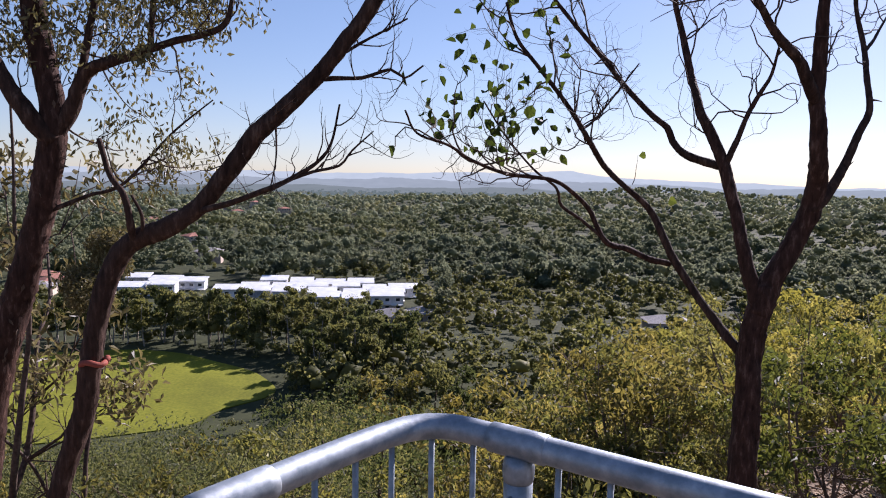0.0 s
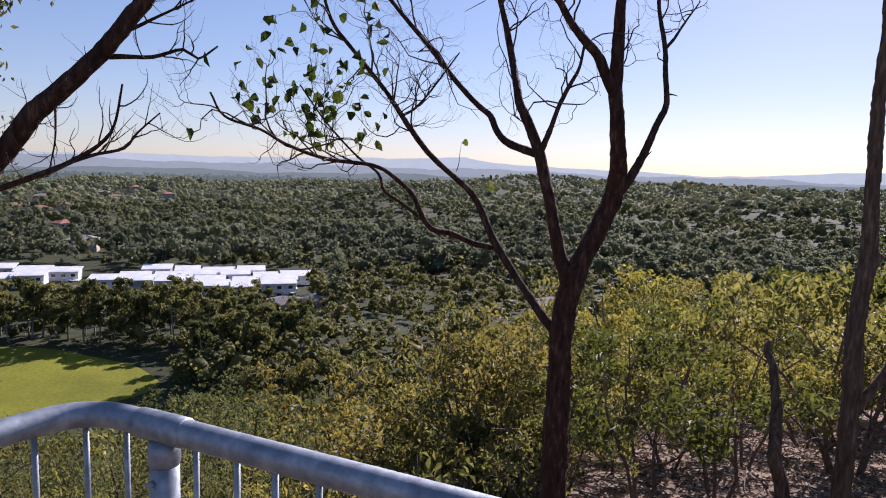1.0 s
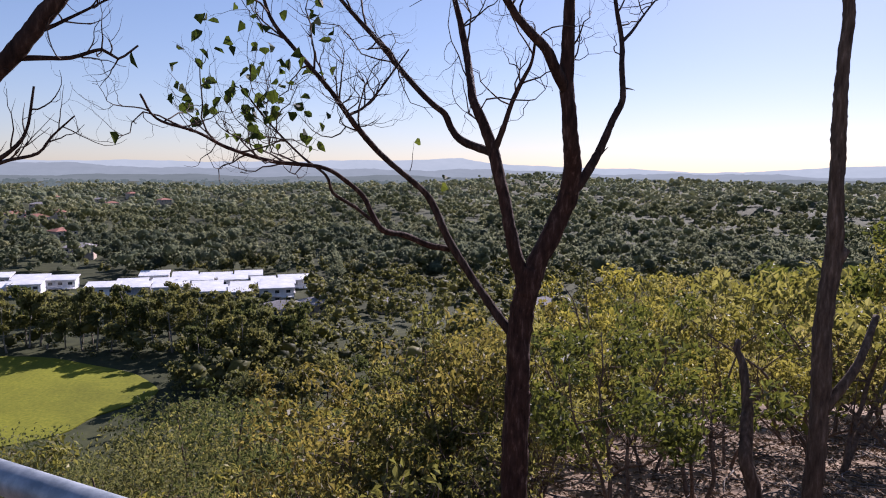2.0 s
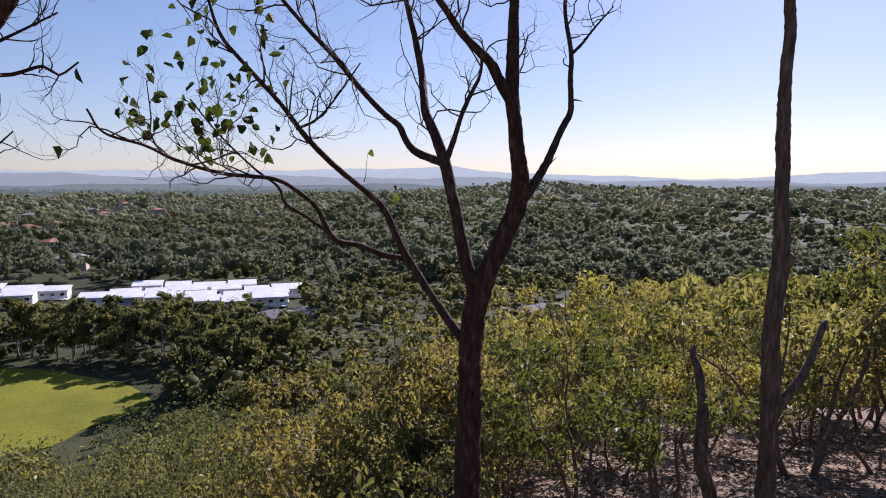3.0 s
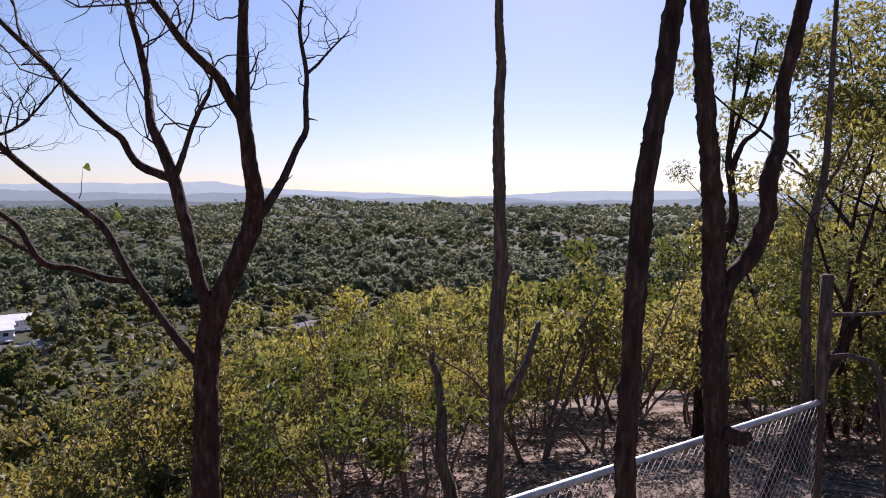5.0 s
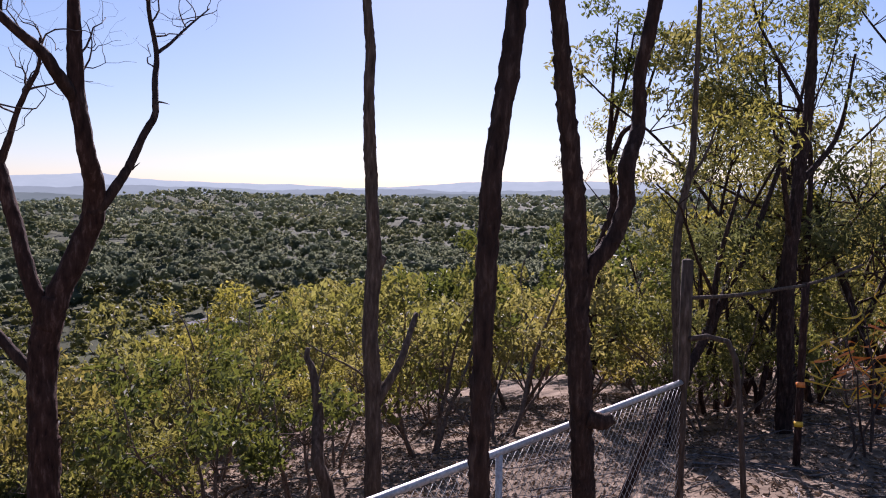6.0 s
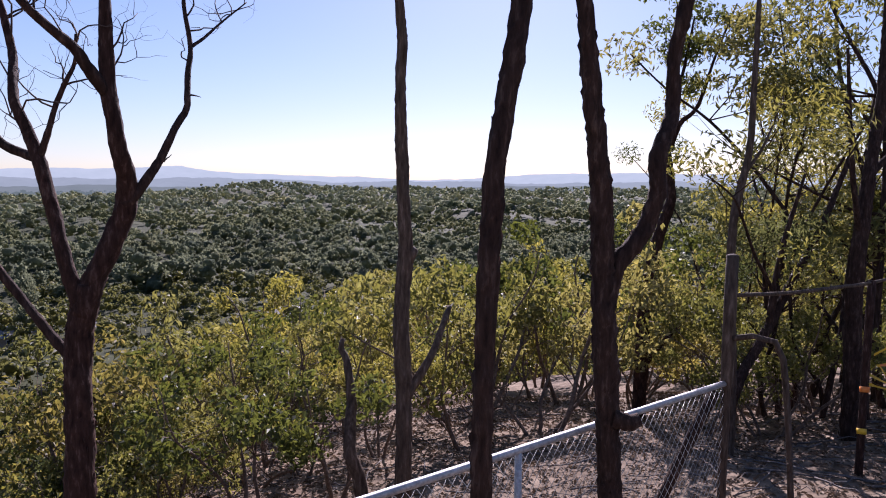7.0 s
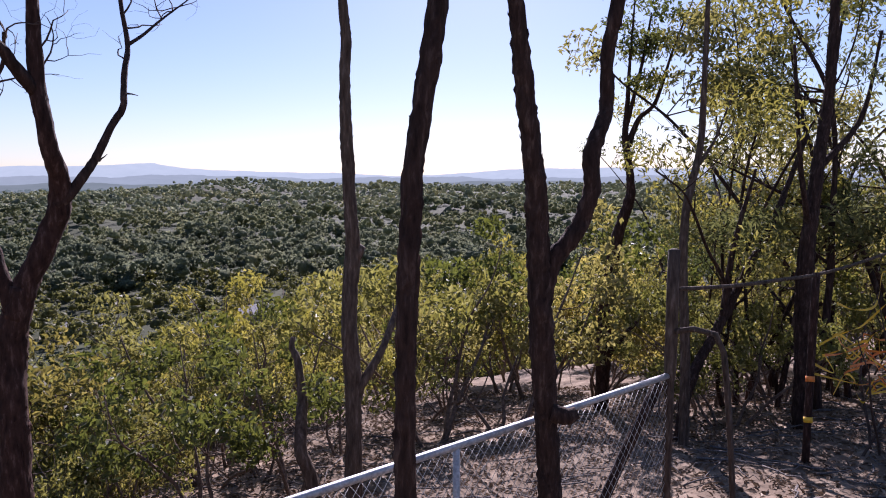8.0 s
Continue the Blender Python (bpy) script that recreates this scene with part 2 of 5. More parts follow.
class Tubes:
    """Gathers tapered tubes into one mesh."""

    def __init__(self):
        self.v, self.q, self.t, self.n = [], [], [], 0

    def add(self, rows, sides=6, rough=0.0, rng=None):
        rows = np.asarray(rows, dtype=float)
        pts, rad = rows[:, :3], np.maximum(rows[:, 3], 0.0006)
        tan = np.gradient(pts, axis=0)
        tan /= np.maximum(np.linalg.norm(tan, axis=1, keepdims=True), 1e-9)
        ref = np.eye(3)[np.argmin(np.abs(tan).mean(axis=0))]
        u = np.cross(tan, ref)
        u /= np.maximum(np.linalg.norm(u, axis=1, keepdims=True), 1e-9)
        w = np.cross(tan, u)
        ang = np.arange(sides) * 2 * np.pi / sides
        r = np.repeat(rad[:, None], sides, axis=1)
        if rough and rng is not None:
            n0 = len(rad)
            k = np.arange(n0)[:, None]
            lobes = sum(np.sin(f * k + m * ang[None] + rng.uniform(0, 6)) * a for f, m, a in ((0.11, 1, 0.05), (0.23, 2, 0.05), (0.37, 3, 0.035), (0.71, 1, 0.03), (0.05, 0, 0.05)))
            r = r * (1 + rough * rng.standard_normal(r.shape) + lobes * min(1.0, rough * 20))
        ring = pts[:, None] + r[..., None] * (np.cos(ang)[None, :, None] * u[:, None] + np.sin(ang)[None, :, None] * w[:, None])
        n = len(pts)
        base = self.n
        i = np.arange(n - 1)[:, None] * sides
        j = np.arange(sides)[None]
        k = (j + 1) % sides
        self.q.append((base + np.stack([i + j, i + k, i + sides + k, i + sides + j], -1)).reshape(-1, 4))
        self.v += [ring.reshape(-1, 3), pts[[0, -1]]]
        c0, c1, last = base + n * sides, base + n * sides + 1, base + (n - 1) * sides
        jj = np.arange(sides)
        kk = (jj + 1) % sides
        self.t += [np.stack([np.full(sides, c0), base + kk, base + jj], -1), np.stack([np.full(sides, c1), last + jj, last + kk], -1)]
        self.n += n * sides + 2

    def mesh(self, name, smooth=True):
        return mesh_of(name, np.vstack(self.v), np.vstack(self.t), np.vstack(self.q), smooth)


def tube_mesh(name, rows, sides=8, step=0.06, rough=0.0, seed=0):
    t = Tubes()
    t.add(spline(rows, step), sides, rough, np.random.default_rng(seed))
    return t.mesh(name)


def units(v):
    return v / np.maximum(np.linalg.norm(v, axis=-1, keepdims=True), 1e-9)


def leaf_mesh(name, centres, facing, length, width, rng, fold=0.25, droop=0.0, broad=False):
    """Folded four-cornered leaves; facing: their normals, roughly."""
    n = len(centres)
    f = units(np.asarray(facing, dtype=float))
    a = np.cross(f, rng.standard_normal((n, 3)))
    a[:, 2] -= droop
    a = units(a)
    b = units(np.cross(f, a))
    f = np.cross(a, b)
    ln = (length * rng.uniform(0.6, 1.3, n))[:, None]
    wd = (width * rng.uniform(0.6, 1.3, n))[:, None]
    c = np.asarray(centres)
    lift = f * wd * fold
    v = np.stack([c - a * ln * 0.5, c + b * wd * 0.5 + lift - a * ln * 0.08, c + a * ln * 0.5 - f * ln * 0.12, c - b * wd * 0.5 + lift - a * ln * 0.08], 1)
    if broad:
        v = np.stack([c - a * ln * 0.5, c + b * wd * 0.42 + lift - a * ln * 0.28, c + b * wd * 0.5 + lift + a * ln * 0.08, c + a * ln * 0.5 - f * ln * 0.15, c - b * wd * 0.5 + lift + a * ln * 0.08, c - b * wd * 0.42 + lift - a * ln * 0.28], 1)
        i = np.arange(n)[:, None] * 6
        tris = np.concatenate([i + np.array(k) for k in ((0, 1, 2), (0, 2, 3), (0, 3, 4), (0, 4, 5))], 1).reshape(-1, 3)
        return mesh_of(name, v.reshape(-1, 3), tris)
    i = np.arange(n)[:, None] * 4
    tris = np.concatenate([i + np.array([0, 1, 2]), i + np.array([0, 2, 3])], 1).reshape(-1, 3)
    return mesh_of(name, v.reshape(-1, 3), tris)


def wander(start, heading, length, radius, rng, bend=0.22, lift=0.1, steps=6, tip=0.25):
    """A crooked twig: rows of x, y, z, radius."""
    p, d, rows = np.array(start, float), units(np.array(heading, float)), []
    for i in range(steps + 1):
        rows.append((*p, radius * (1 - (1 - tip) * i / steps)))
        d = units(d + bend * rng.standard_normal(3) + np.array([0, 0, lift]))
        p = p + d * length / steps
    return np.array(rows)


def sprout(rows, rng, count, length, radius, level, bag, tips, start=0.2, spread=0.9, lift=0.08, bend=0.22):
    """Twigs out of a limb, and twigs out of those, gathered into bag."""
    tan = np.gradient(rows[:, :3], axis=0)
    for _ in range(count):
        i = int(rng.uniform(start, 0.98) * (len(rows) - 1))
        side = units(rng.standard_normal(3))
        d = units(units(tan[i]) * 0.7 + spread * side)
        ln = length * rng.uniform(0.5, 1.25)
        tw = wander(rows[i, :3], d, ln, min(radius, rows[i, 3] * 0.7), rng, bend, lift, 8 if level else 6)
        bag.add(tw, 4 if level else 3)
        tips.append(tw[-1, :3])
        if level:
            sprout(tw, rng, max(2, count // 3), length * 0.55, radius * 0.6, level - 1, bag, tips, 0.25, spread, lift, bend)


# ---- land ----


def rise(a, b, v):
    t = np.clip((v - a) / (b - a), 0, 1)
    return t * t * (3 - 2 * t)


def ground_z(x, y):
    x, y = np.asarray(x, float), np.asarray(y, float)
    s = np.maximum(y + 0.54 * (x - 0.27) - 1.2, y - 1.6 * (x - 0.27) - 1.2)
    g = y + 0.15 * np.abs(x) + 0.1 * np.maximum(-x, 0)
    slope = -0.22 - 0.03 * np.clip(x, -10, 30) - 0.22 * np.clip(y, -5, 15) - 0.55 * np.maximum(g - 2.5 - 13.5 * rise(-1.0, 8.0, x), 0)
    slope = np.maximum(slope, -43)
    z = slope * rise(0.0, 1.3, s)
    r, az = np.hypot(x, y), np.degrees(np.arctan2(x, y))
    front = rise(-100, -60, az) * (1 - rise(70, 110, az))
    z = z - 3.0 * rise(185, 230, r) * front
    ridge = rise(-12, 12, az) * 0.72 + 0.28
    z = z + front * 22 * ridge * rise(330, 1150, r) * (1 - rise(1250, 2000, r))
    z = z + front * rise(330, 520, r) * (1 - rise(1500, 2000, r)) * (4.5 * np.sin(x / 61 + 1.3 * np.sin(y / 140)) * np.cos(y / 83 + 0.6) + 3.0 * np.sin(x / 27 + y / 45))
    z = z + 11 * np.exp(-((x - 256) ** 2 + (y - 1200) ** 2) / 130.0 ** 2)
    z = z + 0.05 * np.sin(1.9 * x + 0.7 * y) * np.cos(1.3 * y - 0.4 * x) * rise(1.0, 2.5, s) * (1 - rise(60, 100, r))
    return z


def at_ground(x, y, sink=0.0):
    return (x, y, float(ground_z(x, y)) - sink)


def make_ground():
    radii = np.concatenate([[0.01], np.arange(0.4, 16, 0.28), 16 * 1.055 ** np.arange(0, 108)])
    radii = np.append(radii[radii < 4880], 4880)
    ang = np.radians(np.concatenate([np.arange(-80, 100, 1.0), np.arange(100, 280, 5.0)]))
    n, m = len(radii), len(ang)
    x, y = radii[:, None] * np.sin(ang)[None], radii[:, None] * np.cos(ang)[None]
    z = ground_z(x, y)
    i, j = np.meshgrid(np.arange(n - 1), np.arange(m), indexing="ij")
    k = (j + 1) % m
    quads = np.stack([i * m + j, i * m + k, (i + 1) * m + k, (i + 1) * m + j], -1).reshape(-1, 4)
    me = mesh_of("ground", np.stack([x, y, z], -1), None, quads, True)
    me.materials.append(SOIL)
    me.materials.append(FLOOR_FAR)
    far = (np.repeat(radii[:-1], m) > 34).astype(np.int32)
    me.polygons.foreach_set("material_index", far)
    tagged(new("ground", me), "bare brown soil hillside falling into a wooded valley", "ground", kind="structure")


make_ground()


def make_lawn():
    ang = np.linspace(0, 2 * np.pi, 72, endpoint=False)
    rx, ry = 42 + 2.0 * np.sin(5 * ang) + 1.2 * np.sin(9 * ang + 1), 30 + 1.5 * np.cos(4 * ang)
    x, y = -91 + rx * np.cos(ang), 128 + ry * np.sin(ang)
    v = [(-91, 128, -42.8)] + [(a, b, -42.8) for a, b in zip(x, y)] + [(a, b, -43.4) for a, b in zip(x, y)]
    n = len(x)
    t = [(0, 1 + i, 1 + (i + 1) % n) for i in range(n)]
    q = [(1 + i, 1 + n + i, 1 + n + (i + 1) % n, 1 + (i + 1) % n) for i in range(n)]
    me = mesh_of("lawn", v, t, q)
    me.materials.append(GRASS)
    tagged(new("lawn", me), "sunlit mown green sports field among trees", "lawn", kind="structure")


make_lawn()


def far_hills(name, label, radius, heights, material, seed, wobble):
    """A long ridge: its crest height by azimuth, roughened at several scales."""
    az = np.linspace(-75, 95, 700)
    h = np.interp(az, [a for a, _ in heights], [b for _, b in heights])
    rng = np.random.default_rng(seed)
    for k in (0.35, 0.8, 1.7, 3.5, 8):
        h = h + wobble / (k + 0.5) * np.sin(k * az + rng.uniform(0, 6)) * rng.uniform(0.6, 1.2)
    h = h + wobble * 0.12 * rng.standard_normal(len(az))
    a = np.radians(az)
    rows = []
    for dr, f in ((-260, 0.0), (-120, 0.55), (0, 1.0), (60, 0.6), (120, 0.0)):
        r = radius + dr
        rows.append(np.stack([r * np.sin(a), r * np.cos(a), -48 + (h + 48) * f], -1))
    n = len(az)
    i, j = np.meshgrid(np.arange(4), np.arange(n - 1), indexing="ij")
    quads = np.stack([i * n + j, i * n + j + 1, (i + 1) * n + j + 1, (i + 1) * n + j], -1).reshape(-1, 4)
    me = mesh_of(name, np.stack(rows), None, quads, True)
    me.materials.append(material)
    tagged(new(name, me), label, "hills", kind="structure")


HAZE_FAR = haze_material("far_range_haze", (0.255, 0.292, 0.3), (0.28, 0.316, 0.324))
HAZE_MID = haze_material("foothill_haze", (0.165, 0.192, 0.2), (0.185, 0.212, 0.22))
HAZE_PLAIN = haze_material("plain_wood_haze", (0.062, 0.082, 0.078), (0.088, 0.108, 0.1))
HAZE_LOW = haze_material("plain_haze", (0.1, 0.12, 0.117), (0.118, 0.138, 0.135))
far_hills("backdrop", "pale blue hazy mountain range on the horizon", 4650, [(-75, 50), (-39, 52), (-31.8, 50), (-27, 44), (-22.7, 60), (-18, 50), (-12.6, 50), (-6, 72), (0, 75), (3, 80), (5.2, 90), (7.5, 64), (11.4, 46), (15, 40), (20.5, 20), (25, 8), (27.5, 14), (32, 44), (38, 54), (46, 58), (95, 60)], HAZE_FAR, 3, 4)
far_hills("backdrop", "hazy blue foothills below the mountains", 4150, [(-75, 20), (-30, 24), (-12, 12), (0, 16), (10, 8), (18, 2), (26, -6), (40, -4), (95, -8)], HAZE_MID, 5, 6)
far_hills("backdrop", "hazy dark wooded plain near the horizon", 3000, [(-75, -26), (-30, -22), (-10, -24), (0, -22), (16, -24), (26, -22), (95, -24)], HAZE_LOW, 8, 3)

# ---- placing ----


def stand(proto, used, place, size):
    """The prototype itself at its first place, copies of it after that."""
    if proto.name in used:
        return copy_thing(proto, place @ Matrix.Scale(size / used[proto.name], 4))
    used[proto.name] = size
    proto.matrix_basis = place @ Matrix.Scale(size, 4)
    return proto


# ---- lookout railing ----


def make_railing():
    rail = thing("railing", "galvanised steel pipe railing bent round the lookout edge", "railing", (0.27, 1.08, 0))
    place = Matrix.Translation((-0.27, -1.08, 0))

    def add(name, data, label=""):
        data.transform(place)
        return part(name, data, GALV, rail, label)

    top = [(-0.62, -0.28, 1.025), (-0.3, 0.235, 1.025), (0.0, 0.715, 1.025), (0.13, 0.92, 1.025), (0.2, 1.02, 1.025), (0.25, 1.065, 1.025), (0.31, 1.075, 1.025), (0.38, 1.045, 1.025), (0.62, 0.912, 1.025), (1.2, 0.59, 1.025), (1.8, 0.26, 1.025), (2.3, -0.015, 1.025)]
    add("top_rail", tube_mesh("top_rail", [(*p, 0.0245) for p in top], 20, 0.02), "round galvanised top rail")
    for a, b in (((0.388, 1.04), (0.49, 0.985)), ((-0.02, 0.683), (0.055, 0.803))):
        d = (b[0] - a[0], b[1] - a[1])
        rows = [(a[0] + d[0] * f, a[1] + d[1] * f, 1.025, r) for f, r in ((0, 0.0245), (0.02, 0.0275), (0.5, 0.028), (0.97, 0.0275), (1, 0.0245))]
        add("coupling", tube_mesh("coupling", rows, 20, 0.02), "pipe sleeve joining two lengths")
    low = [(x, y, 0.12, 0.017) for x, y, _ in top]
    add("bottom_rail", tube_mesh("bottom_rail", low, 12, 0.03))
    for x, y in ((0.44, 1.012), (-0.3, 0.235), (1.35, 0.507), (2.2, 0.04)):
        add("post", tube_mesh("post", [(x, y, z, 0.0265) for z in (-0.2, 0.3, 0.7, 0.985)], 16, 0.2), "thick upright post")
        collar = tube_mesh("collar", [(x, y, 0.955, 0.0265), (x, y, 0.96, 0.0285), (x, y, 0.985, 0.029), (x, y, 1.002, 0.0255)], 16, 0.01)
        add("collar", collar)
        bolt = tube_mesh("bolt", [(x - 0.012, y - 0.022, 0.93, 0.006), (x - 0.02, y - 0.034, 0.93, 0.006)], 8, 0.01)
        add("bolt", bolt)
    path = spline([(*p, 0.0) for p in top], 0.005)[:, :3]
    run = np.concatenate([[0], np.cumsum(np.linalg.norm(np.diff(path, axis=0), axis=1))])
    for s in np.arange(0.042, run[-1], 0.088):
        x, y, _ = path[int(np.searchsorted(run, s))]
        if min(math.hypot(x - a, y - b) for a, b in ((0.44, 1.012), (-0.3, 0.235), (1.35, 0.507), (2.2, 0.04))) > 0.035:
            add("baluster", tube_mesh("baluster", [(x, y, z, 0.0058) for z in (0.11, 0.5, 0.8, 1.01)], 8, 0.3))


make_railing()

# ---- standing trees beside the lookout ----


def with_radius(points, r0, r1, power=1.0):
    n = len(points) - 1
    return [(*p, r0 + (r1 - r0) * (i / n) ** power) for i, p in enumerate(points)]


def rough_limb(name, rows, parent, bark, seed, sides=14, step=0.035, rough=0.05, label=""):
    return part(name, tube_mesh(name, rows, sides, step, rough, seed), bark, parent, label)


def bark_flakes(tree, rows, count, bark, seed, size=0.045):
    """Loose strips of bark that stand off a trunk."""
    rng = np.random.default_rng(seed)
    sp = spline(rows, 0.02)
    i = rng.integers(0, len(sp), count)
    ang = rng.uniform(0, 2 * np.pi, count)
    out = np.stack([np.cos(ang), np.sin(ang), rng.uniform(-0.2, 0.2, count)], -1)
    c = sp[i, :3] + out * sp[i, 3:4] * 1.03
    face = out + 0.5 * rng.standard_normal((count, 3))
    part("loose_bark", leaf_mesh("loose_bark", c, face, size, size * 0.35, rng, 0.1, droop=3.0), bark, tree, "peeling bark strips")


def make_centre_tree():
    tree = thing("tree", "bare forked eucalypt with a few green leaves on its twigs", "tree", at_ground(1.86, 3.95, 0.1))
    o = Vector(tree.location)
    rng = np.random.default_rng(11)
    bag, tips_left, tips = Tubes(), [], []

    def rel(points, r0, r1, power=1.0):
        return np.array([(p[0] - o.x, p[1] - o.y, p[2] - o.z, r) for p, r in zip(points, [r0 + (r1 - r0) * (i / (len(points) - 1)) ** power for i in range(len(points))])])

    trunk = rel([(1.86, 3.95, -1.35), (1.87, 3.96, -0.9), (1.89, 3.98, -0.46), (1.91, 4.02, 0.2), (1.915, 4.05, 0.51), (1.945, 4.05, 0.72), (1.99, 4.05, 0.9)], 0.098, 0.07, 0.8)
    rough_limb("trunk", trunk, tree, BARK_RED, 1, 18, 0.03, 0.045)
    bark_flakes(tree, trunk, 90, BARK_RED, 2)
    right = rel([(1.95, 4.05, 0.72), (2.02, 4.05, 0.93), (2.15, 4.05, 1.22), (2.2, 4.03, 1.36), (2.205, 3.99, 1.51), (2.175, 3.92, 1.68), (2.155, 3.9, 1.85), (2.137, 3.9, 2.01), (2.135, 3.9, 2.18), (2.139, 3.9, 2.35), (2.142, 3.9, 2.52), (2.16, 3.9, 3.0), (2.2, 3.9, 3.6)], 0.07, 0.025)
    outer = rel([(2.19, 4.0, 1.36), (2.25, 4.0, 1.42), (2.33, 4.04, 1.53), (2.4, 4.09, 1.63), (2.5, 4.15, 1.83), (2.57, 4.2, 1.95), (2.58, 4.22, 2.04), (2.6, 4.32, 2.2), (2.63, 4.43, 2.37), (2.61, 4.55, 2.7), (2.65, 4.6, 3.0)], 0.033, 0.012)
    outer_tip = rel([(2.63, 4.43, 2.37), (2.74, 4.55, 2.47), (2.86, 4.7, 2.6), (3.1, 5.0, 2.84)], 0.014, 0.005)
    leader = rel([(2.13, 3.89, 1.98), (2.036, 3.82, 2.12), (1.983, 3.79, 2.2), (1.882, 3.75, 2.28), (1.784, 3.7, 2.37), (1.707, 3.66, 2.47), (1.56, 3.62, 2.65), (1.4, 3.6, 2.85)], 0.034, 0.015)
    middle = rel([(1.95, 4.05, 0.7), (1.925, 4.06, 0.85), (1.87, 4.1, 1.05), (1.82, 4.18, 1.35), (1.755, 4.25, 1.63), (1.7, 4.32, 1.8), (1.64, 4.4, 1.96), (1.625, 4.5, 2.1), (1.62, 4.65, 2.26), (1.58, 4.72, 2.5), (1.52, 4.77, 2.77), (1.45, 4.8, 3.2)], 0.05, 0.015)
    inner = rel([(1.76, 4.25, 1.63), (1.82, 4.22, 1.8), (1.87, 4.2, 1.96), (1.93, 4.17, 2.09), (1.97, 4.15, 2.18), (1.985, 4.1, 2.33)], 0.022, 0.008)
    sweep = rel([(1.755, 4.3, 1.63), (1.67, 4.43, 1.665), (1.56, 4.5, 1.72), (1.5, 4.55, 1.8), (1.46, 4.55, 1.89), (1.34, 4.55, 1.985), (1.168, 4.58, 2.17), (1.03, 4.58, 2.34), (0.87, 4.52, 2.5), (0.717, 4.5, 2.67), (0.5, 4.5, 2.95)], 0.028, 0.011)
    low = rel([(1.9, 4.08, 0.44), (1.86, 4.12, 0.49), (1.75, 4.2, 0.63), (1.64, 4.28, 0.79), (1.5, 4.33, 1.01), (1.43, 4.35, 1.15), (1.37, 4.39, 1.29), (1.29, 4.4, 1.39), (1.05, 4.35, 1.59), (0.88, 4.08, 1.78), (0.743, 4.0, 1.97), (0.569, 3.92, 2.17), (0.43, 3.9, 2.34), (0.36, 3.9, 2.55)], 0.034, 0.008)
    reach = rel([(1.49, 4.39, 0.98), (1.35, 4.36, 1.01), (1.19, 4.32, 1.08), (1.05, 4.22, 1.12), (0.98, 4.22, 1.22), (0.92, 4.22, 1.34), (0.8, 4.16, 1.45), (0.67, 4.1, 1.52), (0.4, 4.0, 1.55), (0.19, 3.8, 1.62), (0.06, 3.65, 1.7), (-0.11, 3.55, 1.76), (-0.17, 3.5, 1.88)], 0.023, 0.005)
    reach_two = rel([(1.02, 4.22, 1.15), (0.87, 4.2, 1.27), (0.74, 4.15, 1.36), (0.7, 4.1, 1.47), (0.55, 4.1, 1.59), (0.37, 4.0, 1.79), (0.24, 3.9, 1.98)], 0.012, 0.004)
    cross = rel([(0.84, 4.06, 1.83), (0.93, 4.24, 1.9), (1.03, 4.3, 2.02), (1.21, 4.3, 2.27)], 0.01, 0.004)
    for k, (rows, sides) in enumerate(((right, 16), (outer, 12), (leader, 12), (middle, 14), (inner, 8), (sweep, 10), (low, 10), (reach, 10), (reach_two, 8), (cross, 8), (outer_tip, 8))):
        rough_limb("limb", rows, tree, BARK_RED if k in (0, 3, 7) else BARK, 20 + k, sides, 0.03, 0.05)
    for rows, n, ln, lev in ((right, 5, 0.7, 2), (outer, 5, 0.4, 1), (outer_tip, 6, 0.45, 1), (leader, 10, 0.8, 2), (middle, 11, 0.8, 2), (inner, 7, 0.5, 1), (sweep, 12, 0.85, 2)):
        sprout(spline(rows, 0.04), rng, n, ln, 0.0065, lev, bag, tips, 0.4, 0.9, 0.1, 0.36)
    for rows, n, ln in ((low, 13, 0.65), (reach, 14, 0.58), (reach_two, 10, 0.5), (cross, 7, 0.45)):
        sprout(spline(rows, 0.04), rng, n, ln, 0.006, 2, bag, tips_left, 0.5 if rows is not cross else 0.3, 1.0, 0.14, 0.36)
    # short bark knots on the outer limbs
    for p, d in (((2.6, 4.22, 2.04), (1, 0, 0.1)), ((2.42, 4.1, 1.62), (1, 0, 0.3)), ((2.2, 4.0, 1.33), (0.6, 0, -1))):
        bag.add(wander((p[0] - o.x, p[1] - o.y, p[2] - o.z), d, 0.07, 0.007, rng, 0.2, 0, 3), 5)
    part("twigwork", bag.mesh("twigwork"), TWIG, tree, "fine bare twigs")
    c = np.array(tips_left) + rng.normal(0, 0.02, (len(tips_left), 3))
    world_x = c[:, 0] + o.x
    keep = (world_x < 0.75) & (world_x > -0.22) & (rng.uniform(size=len(c)) < 0.42) & (c[:, 2] + o.z > 1.62)
    c = c[keep]
    part("leaves", leaf_mesh("leaves", c, rng.standard_normal((len(c), 3)) + np.array([0, -0.6, 0.3]), 0.07, 0.057, rng, 0.25, 0.6, True), LEAF_BROAD, tree, "broad green leaves")
    bag2 = Tubes()
    extra = np.array([(1.27, 4.36, 1.69), (1.45, 4.2, 1.46), (1.44, 4.2, 1.4)]) - np.array(o)
    for e in extra[:1]:
        bag2.add(wander(np.array((1.22, 4.4, 1.5)) - np.array(o), (0.3, 0, 1), 0.2, 0.003, rng, 0.1, 0.2), 4)
    part("twigwork", bag2.mesh("twigwork"), TWIG, tree)
    part("leaves", leaf_mesh("leaves", extra, rng.standard_normal((3, 3)), 0.065, 0.05, rng, 0.2, 0.3, True), LEAF_BROAD, tree, "single broad leaves")


make_centre_tree()


